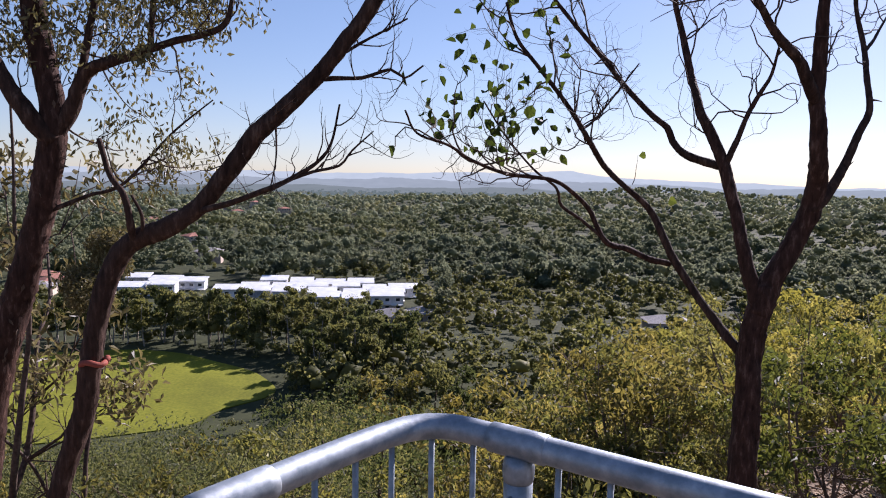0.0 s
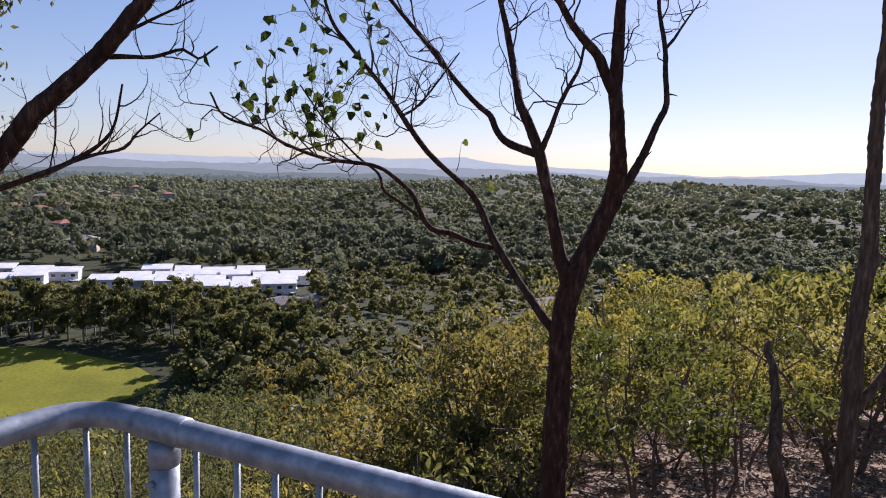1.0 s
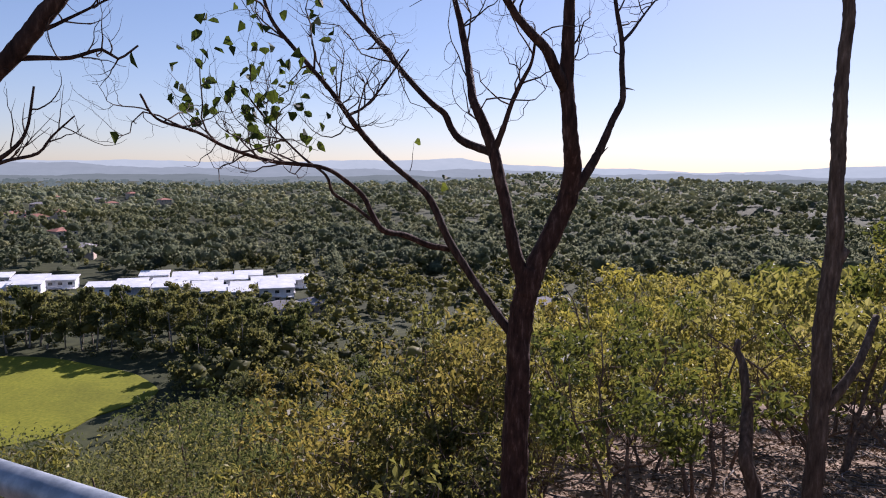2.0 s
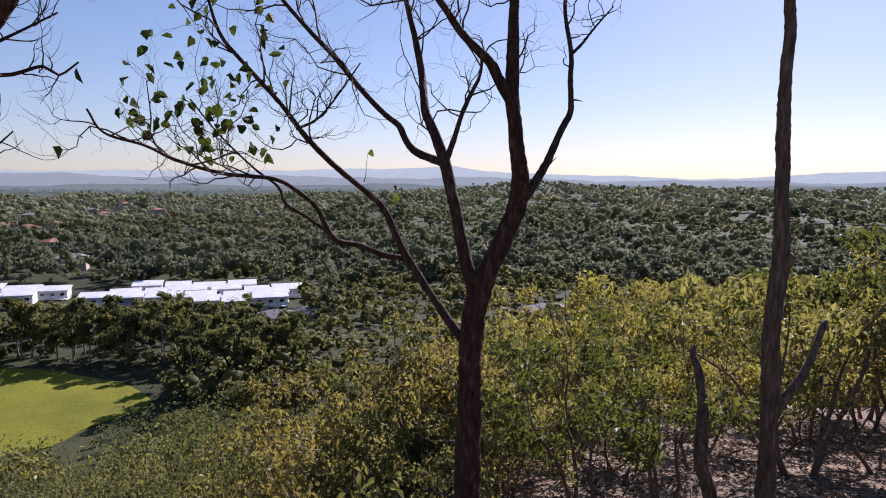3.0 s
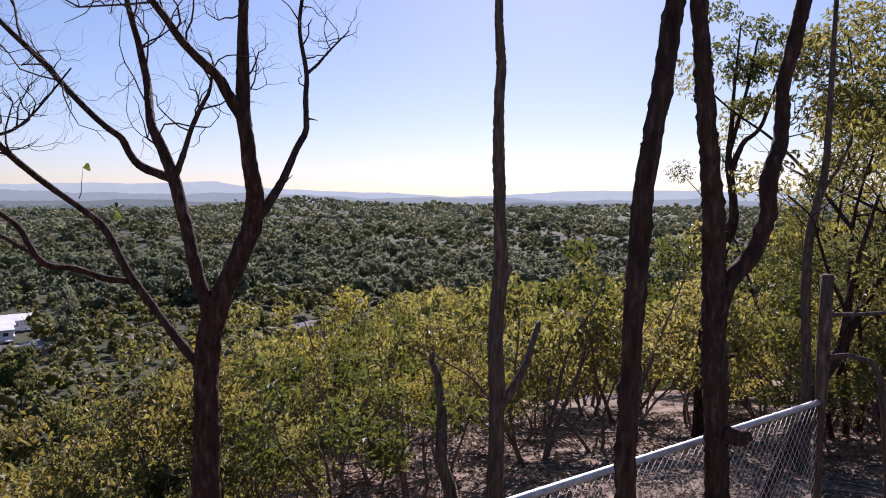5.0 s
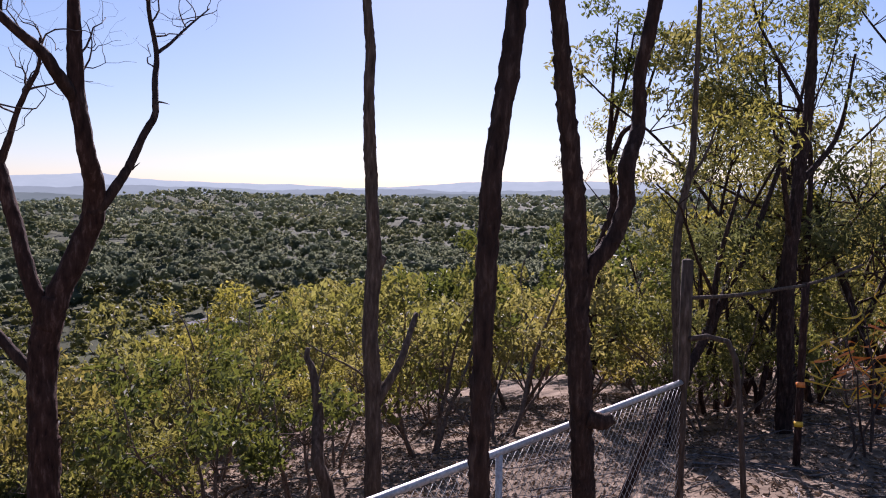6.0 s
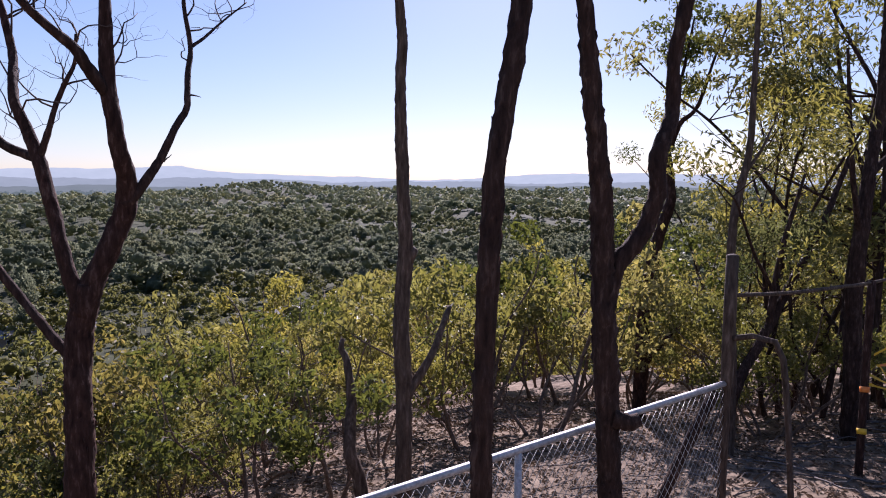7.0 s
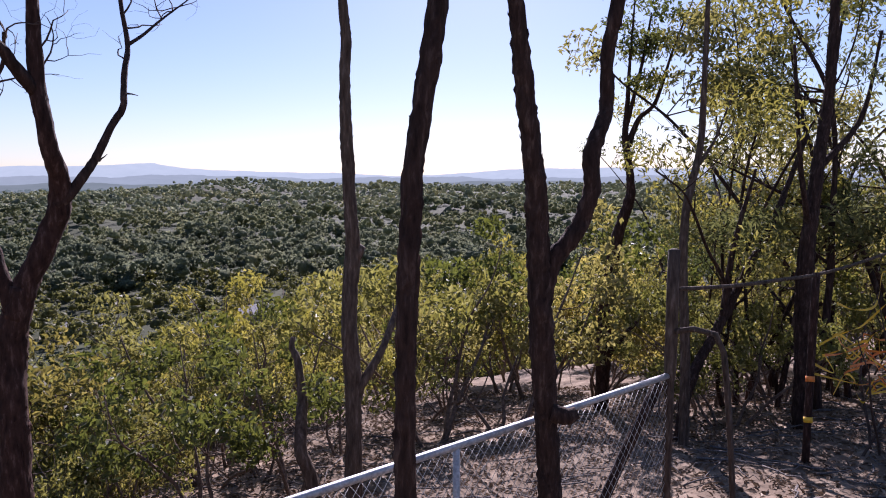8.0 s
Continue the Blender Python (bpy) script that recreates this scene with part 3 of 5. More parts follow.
def make_leaning_tree():
    """The dark tree whose one long limb leans across the view."""
    tree = thing("tree", "dark leaning eucalypt with one long bare limb", "tree", at_ground(-2.1, 3.0, 0.1))
    o = np.array(tree.location)
    rng = np.random.default_rng(31)

    def rel(points, r0, r1):
        return np.array([(*(np.array(p) - o), r0 + (r1 - r0) * i / (len(points) - 1)) for i, p in enumerate(points)])

    trunk = rel([(-2.12, 3.0, -1.5), (-2.02, 3.0, -0.8), (-1.91, 3.0, -0.2), (-1.75, 3.0, 0.3), (-1.69, 3.0, 0.66), (-1.6, 3.0, 0.96), (-1.48, 3.0, 1.15), (-1.26, 3.0, 1.25), (-1.12, 3.0, 1.34), (-0.97, 3.0, 1.51), (-0.83, 3.0, 1.69), (-0.69, 3.0, 1.82), (-0.52, 3.0, 1.98), (-0.38, 3.0, 2.14), (-0.24, 3.0, 2.33), (-0.1, 3.0, 2.6), (0.05, 3.0, 2.9)], 0.062, 0.03)
    rough_limb("trunk", trunk, tree, BARK, 1, 16, 0.03, 0.045)
    bark_flakes(tree, trunk, 70, BARK, 5, 0.035)
    limbs = [rel([(-1.1, 2.98, 1.33), (-0.93, 2.92, 1.37), (-0.76, 2.9, 1.43), (-0.62, 2.9, 1.49), (-0.49, 2.9, 1.57), (-0.42, 2.9, 1.66), (-0.38, 2.9, 1.84)], 0.018, 0.005),
             rel([(-0.62, 2.9, 1.49), (-0.5, 2.9, 1.53), (-0.38, 2.9, 1.56), (-0.32, 2.9, 1.63), (-0.22, 2.9, 1.72)], 0.01, 0.003),
             rel([(-0.54, 3.0, 1.97), (-0.42, 3.05, 1.98), (-0.32, 3.1, 1.99), (-0.18, 3.1, 2.03), (-0.11, 3.1, 1.99), (-0.02, 3.1, 2.05)], 0.013, 0.004),
             rel([(-0.44, 3.0, 2.07), (-0.38, 3.05, 2.11), (-0.3, 3.1, 2.17), (-0.1, 3.1, 2.27)], 0.012, 0.004),
             rel([(-1.45, 3.0, 1.15), (-1.42, 2.92, 1.25), (-1.44, 2.9, 1.4), (-1.51, 2.9, 1.5), (-1.56, 2.9, 1.67)], 0.02, 0.011),
             rel([(-1.4, 2.98, 1.17), (-1.38, 2.95, 1.3), (-1.42, 2.93, 1.4)], 0.012, 0.006),
             rel([(-0.72, 3.0, 1.78), (-0.7, 2.95, 1.6), (-0.72, 2.93, 1.46)], 0.006, 0.003)]
    bag, tips = Tubes(), []
    for k, rows in enumerate(limbs):
        rough_limb("limb", rows, tree, BARK, 40 + k, 10, 0.03, 0.05)
        if k not in (4, 5):
            sprout(spline(rows, 0.03), rng, 7, 0.24, 0.004, 1, bag, tips, 0.3, 0.9, 0.14)
    sprout(spline(trunk[7:], 0.05), rng, 14, 0.25, 0.004, 1, bag, tips, 0.1, 1.0, 0.1)
    part("twigwork", bag.mesh("twigwork"), TWIG, tree, "thin bare twigs")
    # a red rag tied on the trunk
    ring = [(*(np.array((-1.685 + 0.062 * math.cos(a), 3.0 + 0.066 * math.sin(a), 0.545 + 0.012 * math.sin(3 * a))) - o), 0.016) for a in np.linspace(0, 2 * math.pi, 16)]
    part("rag", tube_mesh("rag", ring, 6, 0.02, 0.12), TAPE_RED, tree, "faded red rag tied round the trunk")


make_leaning_tree()


def make_leafy_left_tree():
    tree = thing("tree", "thick forked eucalypt with sparse dry olive leaves", "tree", at_ground(-2.75, 3.3, 0.1))
    o = np.array(tree.location)
    rng = np.random.default_rng(51)

    def rel(points, r0, r1):
        return np.array([(*(np.array(p) - o), r0 + (r1 - r0) * i / (len(points) - 1)) for i, p in enumerate(points)])

    trunk = rel([(-2.85, 3.3, -1.6), (-2.68, 3.3, -0.6), (-2.54, 3.3, 0.1), (-2.46, 3.3, 0.39), (-2.37, 3.3, 0.69), (-2.27, 3.3, 0.98), (-2.15, 3.3, 1.36), (-2.08, 3.3, 1.7), (-2.09, 3.3, 1.98), (-2.15, 3.3, 2.28), (-2.18, 3.3, 2.5), (-2.25, 3.3, 3.2)], 0.105, 0.05)
    limbs = [rel([(-2.06, 3.28, 1.68), (-2.16, 3.2, 1.82), (-2.29, 3.2, 2.02), (-2.45, 3.2, 2.3)], 0.055, 0.035),
             rel([(-2.09, 3.3, 1.62), (-2.04, 3.3, 1.74), (-1.97, 3.3, 1.85), (-1.88, 3.3, 2.04), (-1.75, 3.3, 2.1), (-1.62, 3.3, 2.13), (-1.4, 3.3, 2.2), (-1.11, 3.3, 2.28), (-1.05, 3.3, 2.45)], 0.05, 0.011),
             rel([(-1.51, 3.3, 2.16), (-1.5, 3.3, 2.3), (-1.47, 3.3, 2.6)], 0.02, 0.012),
             rel([(-1.93, 3.3, 1.93), (-1.9, 3.35, 2.2), (-1.84, 3.4, 2.6)], 0.024, 0.014),
             rel([(-2.1, 3.3, 1.3), (-1.95, 3.4, 1.38), (-1.8, 3.5, 1.45), (-1.55, 3.6, 1.75), (-1.35, 3.7, 1.95)], 0.014, 0.004)]
    rough_limb("trunk", trunk, tree, BARK_RED, 3, 18, 0.03, 0.05)
    bark_flakes(tree, trunk, 120, BARK_GREY, 6, 0.05)
    bag, tips = Tubes(), []
    for k, rows in enumerate(limbs):
        rough_limb("limb", rows, tree, BARK, 60 + k, 12, 0.03, 0.05)
        sprout(spline(rows, 0.04), rng, 9, 0.4, 0.006, 2, bag, tips, 0.3, 1.0, 0.1)
    sprout(spline(trunk[7:], 0.05), rng, 14, 0.45, 0.007, 2, bag, tips, 0.05, 1.0, 0.05)
    part("twigwork", bag.mesh("twigwork"), TWIG, tree, "tangled thin twigs")
    t = np.array(tips)
    c = np.repeat(t, 22, axis=0) + rng.normal(0, 0.045, (len(t) * 22, 3))
    bare = rng.uniform(size=len(t)) < np.where(t[:, 2] + o[2] > 2.08, 0.4, 0.72)
    c = c[~np.repeat(bare, 22)]
    part("foliage", leaf_mesh("foliage", c, rng.standard_normal((len(c), 3)), 0.043, 0.017, rng, 0.2, 1.2), LEAF_DRY, tree, "sparse dry olive-brown leaves")


make_leafy_left_tree()


def leaf_clumps(tree, per_limb, leaves, size, length, width, leaf, seed):
    """Separate masses of leaves along the outer half of each limb of a tree."""
    rng = np.random.default_rng(seed)
    for limb in [ob for ob in tree.children if ob.name.startswith("limb")]:
        v = np.empty(len(limb.data.vertices) * 3, dtype=np.float32)
        limb.data.vertices.foreach_get("co", v)
        v = v.reshape(-1, 3)
        spots = v[rng.integers(len(v) // 3, len(v), per_limb)] + rng.normal(0, size * 0.8, (per_limb, 3)) * np.array((1, 1, 0.6))
        pick = rng.integers(0, per_limb, leaves)
        off = units(rng.standard_normal((leaves, 3))) * rng.uniform(0.1, 1, (leaves, 1)) ** 0.5 * size * np.array((1.2, 1.2, 0.55))
        part("foliage", leaf_mesh("foliage", spots[pick] + off, off / size + 0.7 * rng.standard_normal((leaves, 3)) + np.array((0, 0, 0.6)), length, width, rng, 0.2, 0.4), leaf, tree)


def make_bare_trunk(label, base, points, r0, r1, bark, seed, limbs=(), sides=16, rough=0.05, flakes=60, twigs=0):
    """An upright trunk; limbs: point lists with their first and last radius."""
    tree = thing("tree", label, "tree", at_ground(*base, 0.1))
    o = np.array(tree.location)

    def rel(pts, a, b):
        return np.array([(*(np.array(p) - o), a + (b - a) * i / (len(pts) - 1)) for i, p in enumerate(pts)])

    trunk = rel([(base[0], base[1], o[2]), *points], r0, r1)
    rough_limb("trunk", trunk, tree, bark, seed, sides, 0.03, rough)
    bark_flakes(tree, trunk, flakes, bark, seed + 1, r0 * 0.6)
    bag, tips, rng = Tubes(), [], np.random.default_rng(seed)
    for k, (pts, a, b) in enumerate(limbs):
        rows = rel(pts, a, b)
        rough_limb("limb", rows, tree, bark, seed + 3 + k, 12, 0.03, rough)
        if twigs:
            sprout(spline(rows, 0.05), rng, twigs, 0.3, 0.005, 1, bag, tips, 0.5)
    if bag.v:
        part("twigwork", bag.mesh("twigwork"), TWIG, tree)
    return tree


make_bare_trunk("straight slim grey-brown tree trunk with a broken side branch", (4.03, 4.2), [(4.02, 4.18, -0.68), (4.03, 4.18, -0.04), (4.01, 4.18, 0.52), (4.045, 4.18, 0.95), (4.04, 4.18, 1.1), (4.02, 4.18, 1.61), (4.01, 4.18, 2.19), (4.025, 4.18, 2.5), (4.0, 4.18, 2.76), (3.98, 4.18, 3.6)], 0.069, 0.03, BARK_GREY, 70,
                [([(4.04, 4.17, -0.12), (4.1, 4.15, 0.0), (4.24, 4.15, 0.2), (4.36, 4.22, 0.38), (4.47, 4.3, 0.53)], 0.036, 0.02), ([(4.05, 4.18, 0.93), (4.09, 4.16, 0.99), (4.11, 4.15, 1.02)], 0.05, 0.025)])
make_bare_trunk("dark leaning tree trunk with shaggy bark by the fence", (3.38, 1.92), [(3.384, 1.89, -0.3), (3.386, 1.89, 0.28), (3.388, 1.89, 0.6), (3.396, 1.89, 0.9), (3.408, 1.89, 1.23), (3.424, 1.89, 1.45), (3.443, 1.89, 1.62), (3.464, 1.89, 1.74), (3.496, 1.89, 1.9), (3.518, 1.89, 2.02), (3.546, 1.89, 2.22), (3.626, 1.89, 2.8)], 0.044, 0.036, BARK, 80, rough=0.1, flakes=140)
make_bare_trunk("dark forked tree trunk beside the chain-link fence", (4.62, 2.52), [(4.6, 2.55, -0.17), (4.565, 2.55, 0.4), (4.53, 2.55, 0.85), (4.512, 2.55, 1.15), (4.475, 2.55, 1.57), (4.42, 2.55, 1.9), (4.405, 2.55, 2.05), (4.35, 2.55, 2.44), (4.27, 2.55, 3.2)], 0.074, 0.041, BARK, 90,
                [([(4.55, 2.57, 0.82), (4.6, 2.54, 1.04), (4.68, 2.5, 1.16), (4.75, 2.48, 1.26), (4.8, 2.45, 1.44), (4.8, 2.45, 1.65), (4.87, 2.47, 1.78), (4.94, 2.5, 1.92), (4.935, 2.5, 2.2), (4.96, 2.45, 2.47), (5.05, 2.42, 3.0)], 0.058, 0.036), ([(4.58, 2.5, 0.2), (4.66, 2.44, 0.18), (4.7, 2.42, 0.2)], 0.05, 0.03)], rough=0.09, flakes=120)
make_bare_trunk("dead broken tree stump leaning on the slope", (3.84, 4.48), [(3.79, 4.5, -0.86), (3.71, 4.5, -0.59), (3.75, 4.6, -0.35), (3.775, 4.65, -0.23), (3.77, 4.75, 0.06), (3.74, 4.79, 0.16), (3.76, 4.8, 0.24)], 0.06, 0.018, BARK_GREY, 100, flakes=20)

# ---- chain-link fence ----


def make_fence():
    fence = thing("fence", "grey steel chain-link fence with a pipe top rail", "fence", at_ground(5.99, 2.94))
    o = np.array(fence.location)
    a, b = np.array((5.99, 2.94, 0.09)), np.array((1.9, 2.225, 0.07))
    rows = [(*(a + (b - a) * f - o), 0.021) for f in np.linspace(0, 1, 8)]
    part("top_rail", tube_mesh("top_rail", rows, 12, 0.3), GALV_OLD, fence, "pale galvanised pipe rail")
    for f in (0.482, 0.99):
        p = a + (b - a) * f
        zg = float(ground_z(p[0], p[1]))
        part("post", tube_mesh("post", [(*(np.array((p[0], p[1], z)) - o), 0.02) for z in (zg - 0.15, zg + 0.5, p[2] - 0.012)], 12, 0.3), GALV_OLD, fence)
    zt = float(ground_z(5.99, 2.94))
    part("corner_post", tube_mesh("corner_post", [(*(np.array((5.99, 2.94, z)) - o), r) for z, r in ((zt - 0.2, 0.03), (-0.3, 0.031), (0.05, 0.032), (0.12, 0.044), (0.6, 0.045), (1.0, 0.043), (1.01, 0.02))], 14, 0.2, 0.01), BARK_GREY, fence, "tall grey corner post")
    part("brace", tube_mesh("brace", [(*(np.array(p) - o), 0.04) for p in ((5.95, 3.0, 0.02), (5.66, 3.07, -0.55), (5.38, 3.12, -1.12))], 10, 0.2, 0.03), BARK, fence, "slanting dark brace pole")
    # woven wire: two families of slanting wires, one just behind the other
    wires = Tubes()
    run = np.linalg.norm((b - a)[:2])
    u = (b - a) / run
    side = np.array((-u[1], u[0], 0))
    h, pitch = 1.08, 0.062
    for lean, off in ((1, 0.002), (-1, -0.002)):
        for k in range(int(run / pitch) + int(h / pitch) + 1):
            s0 = k * pitch - (h * 0.75 if lean > 0 else 0)
            s1 = s0 + lean * h * 0.75
            lo, hi = sorted((s0, s1))
            if hi < 0 or lo > run:
                continue
            f0, f1 = np.clip((np.array([0, run]) - s0) / (s1 - s0), 0, 1) if s1 > s0 else np.clip((np.array([run, 0]) - s0) / (s1 - s0), 0, 1)
            seg = []
            for f in np.linspace(f0, f1, 9):
                s = s0 + (s1 - s0) * f
                sag = 0.02 * math.sin(3.1 * s) * math.sin(math.pi * f)
                seg.append((*(a + u * s + side * (off + sag) - np.array((0, 0, 0.02 + h * f)) - o), 0.0017))
            wires.add(seg, 3)
    part("wire_mesh", wires.mesh("wire_mesh"), WIRE, fence, "diamond chain-link wire mesh")


make_fence()


def make_gate_frame():
    gate = thing("gate_frame", "rusty pipe gate frame with an empty opening", "gate", at_ground(8.3, 3.35))
    o = np.array(gate.location)

    def add(name, pts, r, mat, label=""):
        part(name, tube_mesh(name, [(*(np.array(p) - o), r) for p in pts], 10, 0.25, 0.02), mat, gate, label)

    zb = float(o[2])
    add("post", [(8.3, 3.35, zb - 0.15), (8.3, 3.35, -0.3), (8.3, 3.35, 0.62)], 0.036, BARK_RED, "dark upright post")
    add("crossbar", [(5.98, 2.93, 0.72), (6.8, 3.06, 0.66), (7.6, 3.2, 0.63), (8.3, 3.35, 0.6), (9.2, 3.52, 0.62), (10.1, 3.7, 0.66)], 0.016, BARK_GREY, "long thin crossbar")
    add("bent_pipe", [(5.98, 2.9, 0.42), (6.06, 2.8, 0.45), (6.16, 2.7, 0.42), (6.2, 2.66, 0.3), (6.24, 2.62, -0.2), (6.3, 2.58, -1.1)], 0.021, BARK_GREY, "bent pipe stay")
    for z, mat in ((-0.42, TAPE_ORANGE), (-0.82, TAPE_YELLOW)):
        add("band", [(8.29, 3.34, z), (8.3, 3.35, z + 0.05)], 0.043, mat, "bright tape band")


make_gate_frame()


def ribbon(name, pts, width, twist):
    sp = spline([(*p, 0) for p in pts], 0.04)[:, :3]
    n = len(sp)
    v = []
    for i, p in enumerate(sp):
        a = twist * i / n * 2 * math.pi
        d = np.array((0.25 * math.cos(a), 0.25 * math.sin(a), math.cos(a * 0.7))) * width * 0.5
        v += [p - d, p + d]
    q = [(2 * i, 2 * i + 1, 2 * i + 3, 2 * i + 2) for i in range(n - 1)]
    me = mesh_of(name, v, None, q, True)
    return me


def make_tape():
    tape = thing("warning_tape", "tangle of yellow and orange warning tape on branches", "warning tape", (9.1, 3.0, 0.0))
    rng = np.random.default_rng(5)
    o = np.array((9.1, 3.0, 0.0))
    for k in range(26):
        z0 = rng.uniform(-0.5, 0.3)
        x0, length = rng.uniform(8.35, 9.3), rng.uniform(0.3, 1.0)
        y0 = 3.4 - (x0 - 8.3) * 0.45
        tilt = rng.normal(0, 0.35)
        pts = [(x0 + f * length - o[0], y0 - f * length * 0.45 + rng.normal(0, 0.1) - o[1], z0 + tilt * f + rng.normal(0, 0.09)) for f in (0, 0.17, 0.33, 0.5, 0.67, 0.83, 1)]
        part("tape", ribbon("tape", pts, 0.025, rng.uniform(0.8, 3)), TAPE_ORANGE if k % 3 == 0 else TAPE_YELLOW, tape)
    stick = Tubes()
    for k in range(7):
        stick.add(wander((rng.uniform(-0.6, 0.7), rng.uniform(-0.2, 0.2), -1.45), (rng.normal(0, 0.2), 0, 1), 1.9, 0.016, rng, 0.12, 0.05, 8), 6)
    part("stickwork", stick.mesh("stickwork"), TWIG, tape, "dead sticks holding the tape")


make_tape()

# ---- plants ----


def bushy(name, label, category, stems, height, spread, leaf_count, leaf_len, leaf_wid, leaf, bark, seed, radius, sparse=0.0, droop=0.6, low=0.36, puff=0.13):
    """A shrub or small tree: crooked stems that branch twice, and leaves in clumps round the branch ends."""
    plant = thing(name, label, category)
    rng = np.random.default_rng(seed)
    bag, tips = Tubes(), []
    for k in range(stems):
        a = rng.uniform(0, 2 * np.pi)
        d = np.array((spread / height * math.cos(a) * rng.uniform(0.3, 1), spread / height * math.sin(a) * rng.uniform(0.3, 1), 1.0))
        stem = wander((0.1 * math.cos(a), 0.1 * math.sin(a), -0.15), d, height * rng.uniform(0.7, 0.95), radius * rng.uniform(0.7, 1.1), rng, 0.16, 0.05, 9, 0.2)
        part("stem", tube_mesh("stem", stem, 7, 0.12, 0.06, seed + k), bark, plant)
        for _ in range(6):
            i = int(rng.uniform(0.3, 0.95) * 9)
            side = units(np.array((rng.standard_normal(), rng.standard_normal(), 0.45)))
            br = wander(stem[i, :3], side, spread * rng.uniform(0.4, 0.75), stem[i, 3] * 0.6, rng, 0.22, 0.16, 6, 0.2)
            bag.add(br[::2], 4)
            tips.append(br[-1, :3])
            for _ in range(2):
                tw = wander(br[2 * int(rng.integers(1, 3)), :3], side + 0.8 * rng.standard_normal(3), spread * 0.33, 0.006, rng, 0.25, 0.15, 3)
                bag.add(tw, 3)
                tips.append(tw[-1, :3])
        tips.append(stem[-1, :3])
    part("branchwork", bag.mesh("branchwork"), bark, plant)
    t = np.array(tips)
    t = t[(rng.uniform(size=len(t)) > sparse) & (t[:, 2] > low * height)]
    pick = rng.integers(0, len(t), leaf_count)
    clump = spread * puff + leaf_len
    off = units(rng.standard_normal((leaf_count, 3))) * (rng.uniform(0.1, 1, (leaf_count, 1)) ** 0.5) * np.array((clump, clump, clump * 0.75))
    part("foliage", leaf_mesh("foliage", t[pick] + off, off / clump + rng.standard_normal((leaf_count, 3)) * 0.7 + np.array((0, 0, 0.5)), leaf_len, leaf_wid, rng, 0.2, droop), leaf, plant)
    plant["tall"] = float(t[:, 2].max()) + clump * 0.5
    return plant


def gum_tree(label, height, crown, leaf_count, leaf_len, leaf_wid, leaf, bark, seed, radius, lobes=14, clear=0.35):
    """A tall tree: one trunk, several limbs, and a crown of separate leaf clumps."""
    tree = thing("tree", label, "tree")
    rng = np.random.default_rng(seed)
    trunk = wander((0, 0, -0.3), (rng.normal(0, 0.05), rng.normal(0, 0.05), 1), height * 0.92, radius, rng, 0.06, 0.03, 9, 0.2)
    part("trunk", tube_mesh("trunk", trunk, 8, height / 16, 0.05, seed), bark, tree)
    ends = [trunk[-1, :3]]
    for k in range(lobes):
        i = int(rng.uniform(clear, 1.0) * 9)
        a = rng.uniform(0, 2 * np.pi)
        d = (math.cos(a), math.sin(a), rng.uniform(0.25, 1.0))
        reach = crown * rng.uniform(0.45, 1.0) * (1.15 - 0.5 * i / 9)
        limb = wander(trunk[i, :3], d, reach, trunk[i, 3] * 0.5, rng, 0.15, 0.08, 5, 0.2)
        if k < 4:
            part("limb", tube_mesh("limb", limb, 5, height / 12, 0.04, seed + k), bark, tree)
        ends.append(limb[-1, :3])
    e = np.array(ends)
    size = crown * rng.uniform(0.2, 0.42, len(e))
    pick = rng.integers(0, len(e), leaf_count)
    shell = units(rng.standard_normal((leaf_count, 3)))
    off = shell * (size[pick] * rng.uniform(0.35, 1.0, leaf_count) ** 0.6)[:, None] * np.array((1, 1, 0.65))
    part("crown", leaf_mesh("crown", e[pick] + off, shell + 0.55 * rng.standard_normal((leaf_count, 3)) + np.array((0, 0, 0.3)), leaf_len, leaf_wid, rng, 0.2, 0.4), leaf, tree, "crown of separate leaf clumps")
    tree["tall"] = float((e[:, 2] + size * 0.6).max())
    return tree


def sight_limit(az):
    """Degrees below the level of the eye at which the tree tops end, by azimuth, fitted to the camera's view."""
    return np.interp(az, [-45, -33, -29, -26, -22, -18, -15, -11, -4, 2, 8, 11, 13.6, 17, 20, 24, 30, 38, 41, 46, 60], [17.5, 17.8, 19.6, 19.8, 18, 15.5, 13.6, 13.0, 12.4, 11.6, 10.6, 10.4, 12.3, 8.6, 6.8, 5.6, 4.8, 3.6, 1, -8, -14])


USED = {}


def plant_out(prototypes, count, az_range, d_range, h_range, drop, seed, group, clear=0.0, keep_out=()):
    """Copies of the prototypes over a sector of the hillside; heights are set so that the tops fit the camera's view.
    """
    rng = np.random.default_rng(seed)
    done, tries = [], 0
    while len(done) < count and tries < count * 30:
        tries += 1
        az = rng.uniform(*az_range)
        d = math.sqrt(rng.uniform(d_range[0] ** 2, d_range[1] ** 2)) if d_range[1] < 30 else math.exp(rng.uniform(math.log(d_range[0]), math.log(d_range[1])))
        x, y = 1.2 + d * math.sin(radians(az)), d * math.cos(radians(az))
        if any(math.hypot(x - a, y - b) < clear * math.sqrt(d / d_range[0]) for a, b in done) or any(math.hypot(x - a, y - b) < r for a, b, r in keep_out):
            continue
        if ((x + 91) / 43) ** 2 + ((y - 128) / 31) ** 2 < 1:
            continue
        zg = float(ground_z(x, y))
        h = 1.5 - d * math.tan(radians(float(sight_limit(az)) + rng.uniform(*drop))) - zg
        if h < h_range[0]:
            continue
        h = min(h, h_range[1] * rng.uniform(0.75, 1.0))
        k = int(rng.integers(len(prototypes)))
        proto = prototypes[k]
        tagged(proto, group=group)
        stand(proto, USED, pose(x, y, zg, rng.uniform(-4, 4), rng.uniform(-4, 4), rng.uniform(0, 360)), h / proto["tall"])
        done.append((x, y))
    return done


